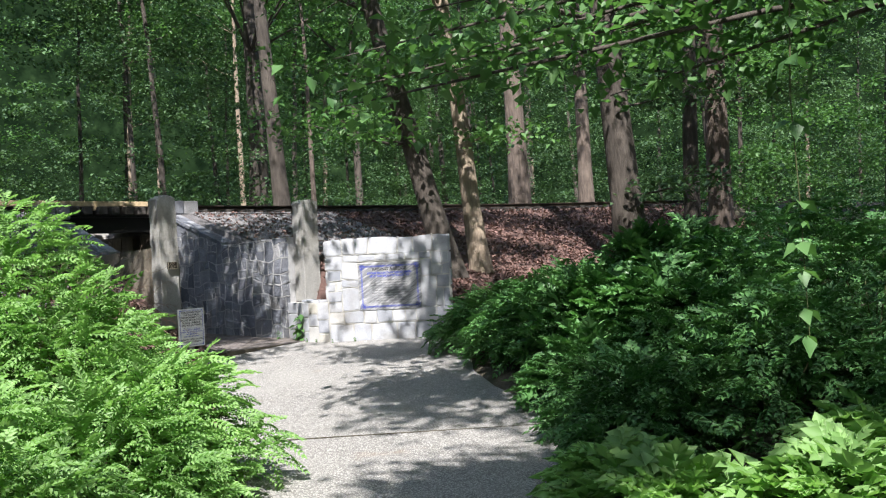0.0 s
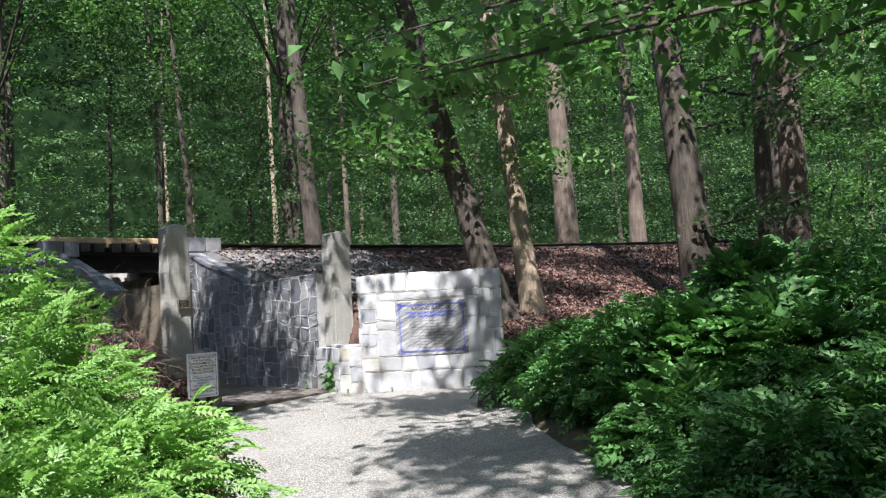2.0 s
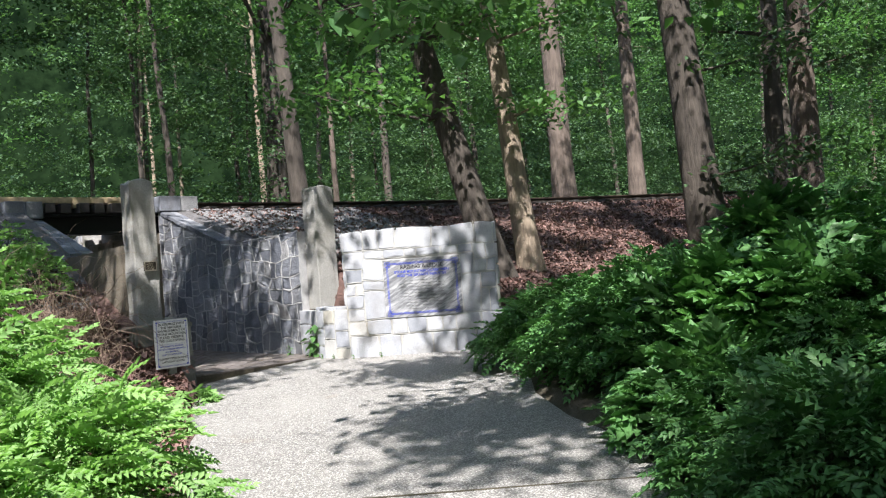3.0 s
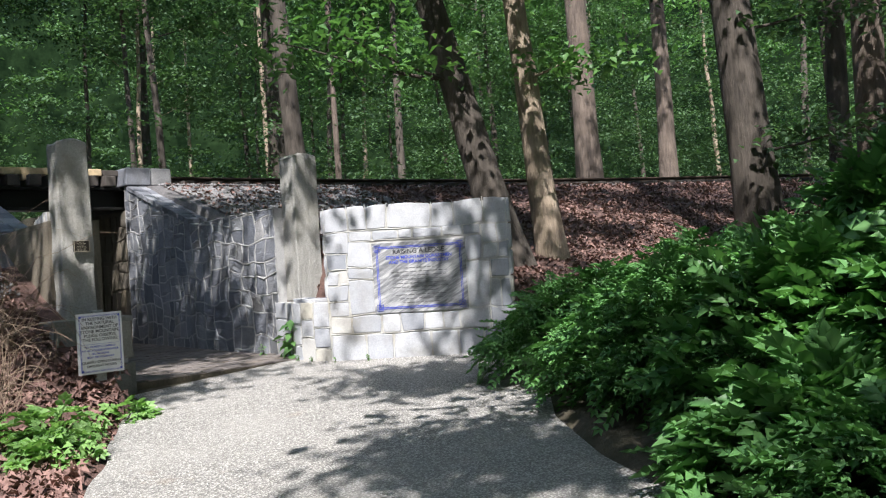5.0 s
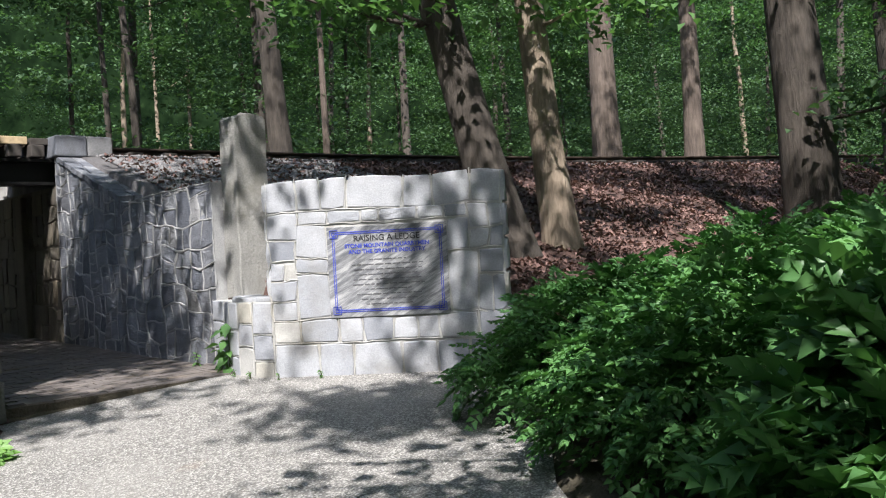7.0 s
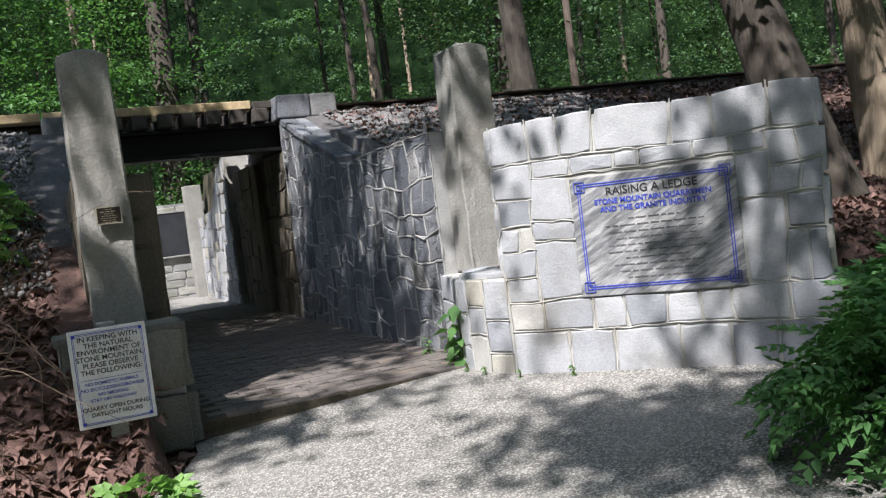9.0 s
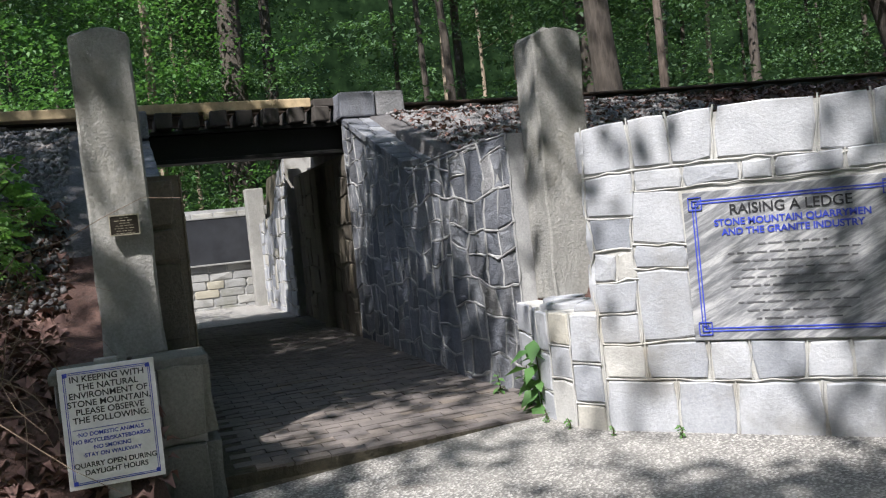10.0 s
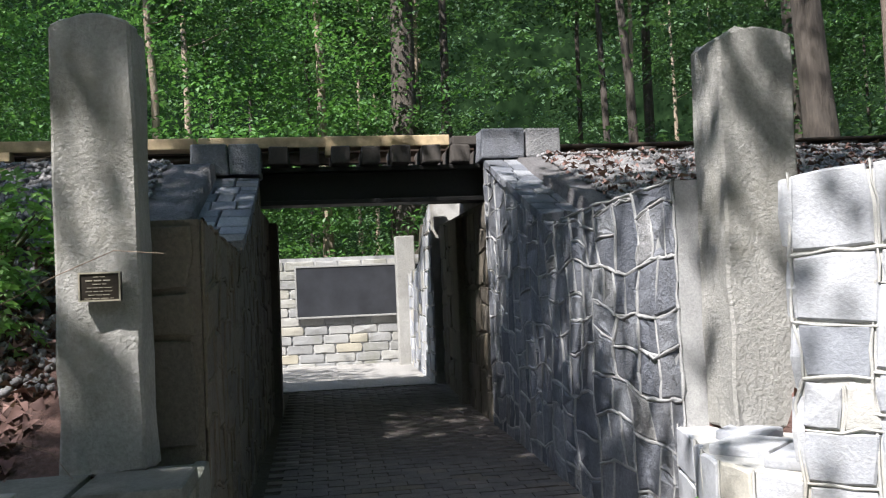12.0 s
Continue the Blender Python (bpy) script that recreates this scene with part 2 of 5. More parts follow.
def part(name, shape, material, parent=None, label=""):
    """Links a bmesh or a mesh as one object, under its thing."""
    if isinstance(shape, bmesh.types.BMesh):
        me = bpy.data.meshes.new(name)
        bmesh.ops.recalc_face_normals(shape, faces=shape.faces)
        shape.to_mesh(me)
        shape.free()
    else:
        me = shape
    if material and not me.materials:
        me.materials.append(material)
    ob = new(name, me)
    if parent:
        ob.parent = parent
    return tagged(ob, label)


def thing(name, m, label, category, group="", kind=""):
    ob = new(name)
    ob.matrix_world = m
    ob.empty_display_size = 0.2
    return tagged(ob, label, category, group, kind)


def box(x0, y0, z0, x1, y1, z1, bevel=0.01, rough=0.0, cuts=0):
    """A block with rounded edges and, if asked, an uneven face."""
    bm = bmesh.new()
    bmesh.ops.create_cube(bm, size=1, matrix=Matrix.LocRotScale(((x0 + x1) / 2, (y0 + y1) / 2, (z0 + z1) / 2), None, (x1 - x0, y1 - y0, z1 - z0)))
    if cuts:
        bmesh.ops.subdivide_edges(bm, edges=bm.edges[:], cuts=cuts, use_grid_fill=True)
    elif bevel:
        bmesh.ops.bevel(bm, geom=bm.edges[:], offset=bevel, segments=2, affect="EDGES", profile=0.6)
    if rough:
        for vt in bm.verts:
            p = vt.co
            vt.co = p + noise.noise_vector(p * 3.1 + Vector((x0, y0, z0))) * rough + noise.noise_vector(p * 9) * rough * 0.5
    return bm


def shear(bm, grade):
    for vt in bm.verts:
        vt.co.z += grade * vt.co.x
    return bm


def tube(points, radii, sides=8):
    """A tapered tube along points, as vertex and face lists."""
    pts = [Vector(p) for p in points]
    verts, faces = [], []
    for i, p in enumerate(pts):
        d = (pts[min(i + 1, len(pts) - 1)] - pts[max(i - 1, 0)]).normalized()
        a = d.orthogonal().normalized() if i == 0 else (a - d * a.dot(d)).normalized()
        b = d.cross(a)
        for k in range(sides):
            t = 2 * math.pi * k / sides
            verts.append(p + (a * math.cos(t) + b * math.sin(t)) * radii[i])
    for i in range(len(pts) - 1):
        for k in range(sides):
            n = (k + 1) % sides
            faces.append((i * sides + k, i * sides + n, (i + 1) * sides + n, (i + 1) * sides + k))
    return verts, faces


def tubes(name, runs, sides=6):
    V, F = [], []
    for points, radii in runs:
        v, f = tube(points, radii, sides)
        F += [tuple(i + len(V) for i in q) for q in f]
        V += v
    return mesh_of(name, [tuple(p) for p in V], F, True)


# ---- leaves ----
def blade(length, width, fold=0.15, droop=0.12):
    """One leaf: a folded pointed blade of four triangles, root at the origin, along x."""
    v = np.array([(0, 0, 0), (length * 0.42, width / 2, fold * width), (length * 0.45, 0, 0), (length * 0.42, -width / 2, fold * width), (length, 0, -droop * length)])
    return v, np.array([(0, 2, 1), (0, 3, 2), (2, 4, 1), (3, 4, 2)])


def simple_blade(length, width, fold=0.2, droop=0.12):
    """A leaf of two triangles folded along its midrib."""
    v = np.array([(0, 0, 0), (length * 0.45, width / 2, fold * width), (length, 0, -droop * length), (length * 0.45, -width / 2, fold * width)])
    return v, np.array([(0, 2, 1), (0, 3, 2)])


def frond(length, pairs, leaflet, width):
    """A compound leaf: paired leaflets along an arching midrib."""
    V, F = [], []
    lv, lf = simple_blade(1, 1)
    for i in range(pairs):
        t = (i + 0.8) / pairs
        size = leaflet * (0.65 + 0.6 * math.sin(math.pi * min(1, t * 0.9)))
        for s in (-1, 1):
            a = s * radians(62 - 18 * t)
            p = lv * (size, width * size / leaflet, size)
            q = np.c_[p[:, 0] * math.cos(a) - p[:, 1] * math.sin(a), p[:, 0] * math.sin(a) + p[:, 1] * math.cos(a), p[:, 2]]
            q += (t * length, 0, 0.10 * length * math.sin(math.pi * t * 0.8) - 0.2 * length * t * t)
            F.append(lf + len(V) * 4)
            V.append(q)
    q = lv * (leaflet, width, leaflet) + (length, 0, -0.14 * length)
    F.append(lf + len(V) * 4)
    V.append(q)
    return np.concatenate(V), np.concatenate(F)


def turned(yaw, pitch, roll):
    """Rotation matrices from arrays of angles."""
    cy, sy, cp, sp, cr, sr = np.cos(yaw), np.sin(yaw), np.cos(pitch), np.sin(pitch), np.cos(roll), np.sin(roll)
    return np.stack([np.stack([cy * cp, cy * sp * sr - sy * cr, cy * sp * cr + sy * sr], -1),
                     np.stack([sy * cp, sy * sp * sr + cy * cr, sy * sp * cr - cy * sr], -1),
                     np.stack([-sp, cp * sr, cp * cr], -1)], -2)


def spray(name, shape, places, yaw, pitch, roll, size):
    """One mesh of many copies of a leaf shape."""
    v, f = shape
    n = len(places)
    pts = np.einsum("nij,kj->nki", turned(yaw, pitch, roll), v) * np.asarray(size)[:, None, None] + np.asarray(places)[:, None, :]
    faces = (np.arange(n) * len(v))[:, None, None] + f[None]
    return mesh_of(name, pts.reshape(-1, 3), faces.reshape(-1, 3))


def clumps(r, centres, each, spread, flat=0.5):
    """Leaf places gathered in flattened clumps."""
    c = np.repeat(np.asarray(centres), each, axis=0)
    return c + r.normal(0, 1, c.shape) * (spread, spread, spread * flat)


def leaves(name, r, places, size=(0.8, 1.3), length=0.13, width=0.075, tilt=0.5):
    n = len(places)
    return spray(name, simple_blade(length, width), places, r.uniform(0, 6.28, n), r.normal(0.25, tilt, n), r.normal(0, tilt, n), r.uniform(*size, n))


# ---- ground ----
def axis(a, b, fine, far, grow=1.22):
    lo, hi, s = [a], [b], fine
    while lo[0] > -far or hi[-1] < far:
        s *= grow
        lo.insert(0, lo[0] - s)
        hi.append(hi[-1] + s)
    return np.concatenate([lo[:-1], np.arange(a, b + fine / 2, fine), hi[1:]])


gv, gu = axis(-8, 9, 0.14, 900), axis(-10, 12, 0.14, 900)
GV, GU = np.meshgrid(gv, gu)
gx, gy = 0.664 * GV - 0.747 * GU - 2.56, 0.747 * GV + 0.664 * GU + 14.73
gz = land(gx, gy) + 0.03 * np.sin(5.1 * gx + 2 * np.sin(3 * gy)) * np.sin(4.3 * gy) * ((GU < 3.5) & (land(gx, gy) > walk_z(gy) + 0.1))
nr, nc = GV.shape
idx = np.arange(nr * nc).reshape(nr, nc)
quads = np.stack([idx[:-1, :-1], idx[:-1, 1:], idx[1:, 1:], idx[1:, :-1]], -1).reshape(-1, 4)
ground_mesh = mesh_of("ground", np.stack([gx, gy, gz], -1).reshape(-1, 3), quads, True)
for m in (M_SOIL, M_LITTER, M_GRAVEL):
    ground_mesh.materials.append(m)
cv = GV[:-1, :-1].ravel()
cu = GU[:-1, :-1].ravel() - bend(cv)
edge = 0.5 * np.sin(1.9 * cv) + 0.3 * np.sin(4.7 * cu + cv)
kind_of = np.where((cv > 0) & (cu > -4.5) & (cu < 4) & (cv < 16), 1, 0)
kind_of = np.where((cv < -2) & (cu > -4) & (cu < 4) & (cv > -9), 1, kind_of)
kind_of = np.where((cu > 0.8 + edge) & (cu < 8) & (cv > -12) & (cv < 3.2 + edge), 2, kind_of)
kind_of = np.where((cu > 4.1) & (cu < 8), 2, kind_of)
ground_mesh.polygons.foreach_set("material_index", kind_of.astype(np.int32))
tagged(part("ground", ground_mesh, None), "dark forest soil with leaf litter and ballast banks", "ground", kind="structure")

ys = np.arange(-6, 14.81, 0.12)
ts = np.linspace(0, 1, 24)
PX = left_edge(ys)[:, None] * (1 - ts) + right_edge(ys)[:, None] * ts
PX[:, 0] += 0.03 * np.sin(ys * 3.1) + 0.02 * np.sin(ys * 7.7)
PY = np.repeat(ys[:, None], 24, 1)
idx = np.arange(PX.size).reshape(PX.shape)
quads = np.stack([idx[:-1, :-1], idx[:-1, 1:], idx[1:, 1:], idx[1:, :-1]], -1).reshape(-1, 4)
tagged(part("path", mesh_of("path", np.stack([PX, PY, walk_z(PY)], -1).reshape(-1, 3), quads, True), M_PATH), "pale exposed-aggregate concrete footpath", "path", kind="structure")

path_joint = box(-1.75, 8.585, 0, 1.2, 8.605, 0.006, 0)
for vt in path_joint.verts:
    vt.co.z += float(walk_z(vt.co.y)) - 0.001
    vt.co.y += 0.06 * vt.co.x
tagged(part("path_joint", path_joint, M_SOIL), "dark dirt-filled joint across the path slab", "joint", kind="structure")

# ---- masonry ----
def split(r, x0, z0, x1, z1, area, out):
    """Cuts a panel into uneven blocks."""
    w, h = x1 - x0, z1 - z0
    if w * h < area * r.uniform(0.7, 1.7) and 0.4 < w / h < 3.2 or w * h < area * 0.4:
        out.append((x0, z0, x1, z1))
        return out
    t = r.uniform(0.34, 0.66)
    if w > h * r.uniform(0.75, 1.25):
        split(r, x0, z0, x0 + w * t, z1, area, out)
        split(r, x0 + w * t, z0, x1, z1, area, out)
    else:
        split(r, x0, z0, x1, z0 + h * t, area, out)
        split(r, x0, z0 + h * t, x1, z1, area, out)
    return out


def stone(r, corners, depth, joint, name="stone"):
    """One block from four corners in a wall's plane (x, z); it stands out towards -y."""
    c = np.array(corners)
    mid = c.mean(0)
    ring = []
    for i in range(4):
        a, b = c[i], c[(i + 1) % 4]
        ring += [a * 0.93 + mid * 0.07, a * 0.5 + b * 0.5]
    ring = np.array(ring)
    w = np.linalg.norm(ring - mid, axis=1, keepdims=True)
    ring = mid + (ring - mid) * (1 - joint / w) + r.normal(0, joint * 0.35, ring.shape)
    face = mid + (ring - mid) * (1 - np.minimum(0.009 / w, 0.2))
    d = depth * r.uniform(0.75, 1.25)
    V = [(p[0], 0.01, p[1]) for p in ring] + [(p[0], -d * 0.55, p[1]) for p in ring] + [(p[0], -d + r.normal(0, 0.12 * depth), p[1]) for p in face]
    V.append((mid[0] + r.normal(0, 0.02), -d - abs(r.normal(0, 0.25 * depth)), mid[1] + r.normal(0, 0.02)))
    F = [(i, (i + 1) % 8, 8 + (i + 1) % 8, 8 + i) for i in range(8)] + [(8 + i, 8 + (i + 1) % 8, 16 + (i + 1) % 8, 16 + i) for i in range(8)]
    F += [(16 + i, 16 + (i + 1) % 8, 24) for i in range(8)]
    me = bpy.data.meshes.new(name)
    me.from_pydata(V, [], F)
    return me


def face_stones(r, wall, m, rects, material, top=None, depth=0.03, joint=0.011, skew=0.02, name="stone", bead=0.0):
    """Lays blocks on a wall's face; m takes the face's (x, -out, z) to the wall's frame; top: the wall's top line."""
    edges = []
    for x0, z0, x1, z1 in rects:
        c = [(x0, z0), (x1, z0), (x1, z1), (x0, z1)]
        if top:
            if z0 > top((x0 + x1) / 2) - 0.05:
                continue
            c = [(x, min(z, top(x))) for x, z in c]
        # corners shift with their place, so that neighbours keep one joint
        c = [(x + skew * math.sin(37.3 * x + 51.7 * z), z + skew * math.sin(43.1 * z + 29.9 * x)) for x, z in c]
        edges += [(c[0], c[1]), (c[0], c[3])]
        part(name, stone(r, c, depth, joint, name), material, wall).matrix_local = m
    if bead:
        tagged(part("mortar_joint", bead_mesh(r, edges, lambda x, o, z: m @ Vector((x, -o, z)), bead, depth * 0.6), M_MORTAR, wall), "pale raised mortar joints", kind="stuff")


def slab(outline, m, thick):
    """A solid from an outline in (x, z) and its thickness along +y."""
    bm = bmesh.new()
    f = bm.faces.new([bm.verts.new((x, 0, z)) for x, z in outline])
    ext = bmesh.ops.extrude_face_region(bm, geom=[f])
    bmesh.ops.translate(bm, verts=[e for e in ext["geom"] if isinstance(e, bmesh.types.BMVert)], vec=(0, thick, 0))
    bmesh.ops.transform(bm, matrix=m, verts=bm.verts[:])
    return bm



def cells(r, x0, z0, x1, z1, area):
    """Uneven stones that fill a panel: blocks whose edges all waver together."""
    ph = r.uniform(0, 6.28, 4)

    def waver(x, z):
        a = 0.034 * math.sin(5.3 * z + 2.2 * x + ph[0]) + 0.018 * math.sin(13.1 * z - 7.7 * x + ph[1])
        b = 0.040 * math.sin(4.7 * x - 3.1 * z + ph[2]) + 0.020 * math.sin(12.3 * x + 6.1 * z + ph[3])
        e = min(1, (x - x0) / 0.1, (x1 - x) / 0.1)
        return np.array((x + a * e, z + b))

    out = []
    for a0, b0, a1, b1 in split(r, x0, z0, x1, z1, area, []):
        ring = []
        for p, q in (((a0, b0), (a1, b0)), ((a1, b0), (a1, b1)), ((a1, b1), (a0, b1)), ((a0, b1), (a0, b0))):
            n = max(1, round(math.hypot(q[0] - p[0], q[1] - p[1]) / 0.13))
            ring += [waver(p[0] + (q[0] - p[0]) * k / n, p[1] + (q[1] - p[1]) * k / n) for k in range(n)]
        out.append(ring)
    return out


def bead_mesh(r, edges, lay, radius, out):
    """Raised rounded mortar along the edges between stones; lay takes (along, out, up) to the wall's frame."""
    runs, done = [], set()
    for a, b in edges:
        key = tuple(sorted((tuple(np.round(a, 3)), tuple(np.round(b, 3)))))
        length = math.hypot(b[0] - a[0], b[1] - a[1])
        if key in done or length < 0.015:
            continue
        done.add(key)
        n = max(2, int(length / 0.07))
        pts, rad = [], []
        for i in range(n + 1):
            t = i / n
            k = 0.007 * math.sin(math.pi * t)
            pts.append(lay(a[0] + (b[0] - a[0]) * t + r.normal(0, k), out + r.normal(0, 0.002), a[1] + (b[1] - a[1]) * t + r.normal(0, k)))
            rad.append(radius * r.uniform(0.6, 1.25))
        runs.append((pts, rad))
    return tubes("mortar_joint", runs, 5)


def rubble(r, wall, lay, panel, area, material, mortar, top, depth=0.014, joint=0.007, bead=0.009):
    """Faces a wall with uneven stones and raised joints; top gives the height of the wall along it."""
    edges = []
    for poly in cells(r, *panel, area):
        mid = np.mean(poly, 0)
        if min(p[1] for p in poly) > top(mid[0]) - 0.04:
            continue
        poly = [np.array((p[0], min(p[1], top(p[0])))) for p in poly]
        edges += list(zip(poly, poly[1:] + poly[:1]))
        ring = []
        for a, b in zip(poly, poly[1:] + poly[:1]):
            if np.linalg.norm(b - a) > 0.02:
                ring.append(a * 0.97 + mid * 0.03)
        ring = np.array(ring)
        if len(ring) < 4:
            continue
        mid = ring.mean(0)
        w = np.maximum(np.linalg.norm(ring - mid, axis=1, keepdims=True), 0.02)
        ring = mid + (ring - mid) * (1 - np.minimum(joint / w, 0.3))
        face = mid + (ring - mid) * (1 - np.minimum(0.012 / w, 0.3))
        core = mid + (ring - mid) * 0.5
        n, d = len(ring), depth * r.uniform(0.5, 1.4)
        tilt = r.normal(0, 0.05, 2)
        V = [lay(p[0], -0.01, p[1]) for p in ring] + [lay(p[0], d * 0.6, p[1]) for p in ring]
        V += [lay(p[0], d + float(tilt @ (p - mid)) * 0.6 + r.normal(0, 0.1 * depth), p[1]) for p in face]
        V += [lay(p[0], d + float(tilt @ (p - mid)) + r.normal(0, 0.35 * depth), p[1]) for p in core]
        V.append(lay(mid[0], d + r.normal(0, 0.2 * depth), mid[1]))
        F = [(o * n + i, o * n + (i + 1) % n, o * n + n + (i + 1) % n, o * n + n + i) for o in range(3) for i in range(n)]
        F += [(3 * n + i, 3 * n + (i + 1) % n, 4 * n) for i in range(n)]
        me = bpy.data.meshes.new("stone")
        me.from_pydata([tuple(v) for v in V], [], F)
        part("stone", me, material, wall)
    tagged(part("mortar_joint", bead_mesh(r, edges, lay, bead, depth * 0.6), mortar, wall), "pale raised mortar joints", kind="stuff")

RIGHT = Matrix(((0, 1, 0, 0), (-1, 0, 0, 0), (0, 0, 1, 0), (0, 0, 0, 1)))
LEFT = Matrix(((0, -1, 0, -2.05), (1, 0, 0, 0), (0, 0, 1, 0), (0, 0, 0, 1)))


def place(ob, m, label, category, group="", kind=""):
    ob.matrix_world = m
    return tagged(ob, label, category, group, kind)


def wing_top(u):
    return float(np.interp(u, [0, 0.5, 2.15, 2.3, 4.2, 4.3, 7.4], [1.9, 1.88, 1.82, 1.86, 2.52, 2.58, 2.6]))


def left_top(u):
    return wing_top(u) - 0.12


r = np.random.default_rng(3)
# right wing wall, from the pillar to the bridge
def bow(u):
    """How far the face swings out to meet the pillar."""
    return 0.10 * float(sm(1.3 - u, 0, 1.0))


def lay_right(u, out, z):
    return bow(u) - out, u, z


def lay_left(u, out, z):
    return -2.05 + out, u, z


us = [0.335, 0.5, 0.7, 0.9, 1.1, 1.3, 1.7, 2.15, 2.3, 3.0, 4.2, 4.3]
bm = bmesh.new()
rows = [[bm.verts.new(p) for p in ((bow(u), u, -0.3), (bow(u), u, wing_top(u)), (0.5, u, wing_top(u)), (0.5, u, -0.3))] for u in us]
for p, q in zip(rows, rows[1:]):
    for k in range(4):
        bm.faces.new((p[k], p[(k + 1) % 4], q[(k + 1) % 4], q[k]))
for e in (rows[0], rows[-1]):
    bm.faces.new(e)
wing = place(part("wall_wing_right", bm, M_MORTAR_DARK), W, "tall grey granite rubble wing wall with pale raised joints", "stone wall", kind="structure")
rubble(r, wing, lay_right, (0.34, 0.02, 4.29, 2.62), 0.06, M_WING, M_MORTAR_DARK, wing_top)
# sloping coping stones on its shoulder
for a0, b0, a1, b1 in split(r, -0.04, 2.25, -0.04 + 0.53, 4.2, 0.045, []):
    bm = box(a0 + 0.006, b0 + 0.006, -0.02, a1 - 0.006, b1 - 0.006, 0.055, 0.012, 0.014)
    for vt in bm.verts:
        vt.co.z += wing_top(min(4.2, max(2.3, vt.co.y)))
    part("coping_stone", bm, M_WING, wing)
# left wing wall, in darker and browner granite than the right
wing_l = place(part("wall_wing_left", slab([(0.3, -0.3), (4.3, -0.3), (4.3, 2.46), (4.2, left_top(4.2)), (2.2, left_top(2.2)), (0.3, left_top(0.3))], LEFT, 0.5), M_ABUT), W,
               "dark brown granite wing wall with sloping shoulder", "stone wall", kind="structure")
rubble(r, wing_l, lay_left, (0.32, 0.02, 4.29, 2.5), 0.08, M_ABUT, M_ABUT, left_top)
END_L = Matrix(((1, 0, 0, 0), (0, 1, 0, 0.3), (0, 0, 1, 0), (0, 0, 0, 1)))
face_stones(r, wing_l, END_L, [(-2.53, 0.8, -2.07, 1.28), (-2.53, 1.28, -2.07, 1.46), (-2.53, 1.46, -2.07, 1.75)], M_ABUT, None, 0.02, 0.01, 0.01)
for a0, b0, a1, b1 in split(r, -2.55, 2.25, -2.55 + 0.53, 4.2, 0.045, []):
    bm = box(a0 + 0.006, b0 + 0.006, -0.02, a1 - 0.006, b1 - 0.006, 0.055, 0.012, 0.014)
    for vt in bm.verts:
        vt.co.z += left_top(min(4.2, max(2.3, vt.co.y)))
    part("coping_stone", bm, M_WING, wing_l)
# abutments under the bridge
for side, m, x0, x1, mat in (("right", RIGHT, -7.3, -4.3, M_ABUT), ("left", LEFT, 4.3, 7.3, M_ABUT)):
    ab = place(part("wall_abutment_" + side, slab([(x0, -0.3), (x1, -0.3), (x1, 2.2), (x0, 2.2)], m, 0.55), M_ABUT), W, "rough brown-black abutment wall beneath the bridge", "abutment", kind="structure")
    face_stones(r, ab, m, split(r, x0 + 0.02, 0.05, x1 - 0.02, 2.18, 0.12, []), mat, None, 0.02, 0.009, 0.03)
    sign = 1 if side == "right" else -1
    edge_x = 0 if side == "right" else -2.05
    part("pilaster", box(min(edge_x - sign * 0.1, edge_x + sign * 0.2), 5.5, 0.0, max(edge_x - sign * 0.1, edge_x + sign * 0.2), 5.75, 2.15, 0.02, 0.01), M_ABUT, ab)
# cap blocks at the bridge ends
for x0, x1, zt in ((-0.05, 0.68, 2.84), (-2.6, -2.02, 2.74)):
    for j in range(2):
        xa = x0 + (x1 - x0) * (0.0 if j == 0 else 0.56)
        xb = x0 + (x1 - x0) * (0.54 if j == 0 else 1.0)
        place(part("cap_stone", box(xa, 4.12, zt - 0.27, xb, 4.55, zt, 0.02, 0.01, 0), M_WING), W, "squared grey granite cap stone at the bridge end", "stone", "cap stones")

# right exit wall, its end, the far wall with its panel
EXIT = Matrix(((0, 1, 0, -0.12), (-1, 0, 0, 0), (0, 0, 1, 0), (0, 0, 0, 1)))
ex = place(part("wall_exit", slab([(-10.4, -0.3), (-7.3, -0.3), (-7.3, 2.5), (-8.0, 2.3), (-8.6, 1.75), (-10.4, 1.6)], EXIT, 0.5), M_MORTAR), W, "sunlit pale granite wall beyond the underpass", "stone wall", kind="structure")
face_stones(r, ex, EXIT, split(r, -10.4, 0.05, -7.32, 2.48, 0.08, []), M_ASHLAR, lambda a: float(np.interp(-a, [7.3, 8.0, 8.6, 10.4], [2.5, 2.3, 1.75, 1.6])), 0.02, bead=0.01)
place(part("granite_post", box(-0.32, 10.1, 0.0, -0.02, 10.4, 2.25, 0.02, 0.01), M_PILLAR), W, "squared grey granite post beyond the underpass", "post")
FAR = Matrix(((1, 0, 0, 0), (0, 1, 0, 10.7), (0, 0, 1, 0), (0, 0, 0, 1)))
far = place(part("wall_far", slab([(-6.2, -0.3), (0.6, -0.3), (0.6, 1.97), (-6.2, 1.97)], FAR, 0.4), M_MORTAR_DARK), W, "coursed pale block wall closing the plaza", "block wall", kind="structure")
z = 0.12
while z < 1.9:
    x = -4.6 - r.uniform(0, 0.3)
    while x < 0.4:
        w = r.uniform(0.3, 0.5)
        face_stones(r, far, FAR, [(x, z, x + w, z + 0.15)], M_BLOCK, None, 0.02, 0.006, 0.0, "block")
        x += w
    z += 0.15
panel = thing("wall_panel", W @ pose(-0.86, 10.62, 1.02), "large dark framed panel hung on the block wall", "panel")
part("board", box(-1.03, 0, 0, 1.03, 0.03, 0.79, 0.004), M_SLATE, panel)
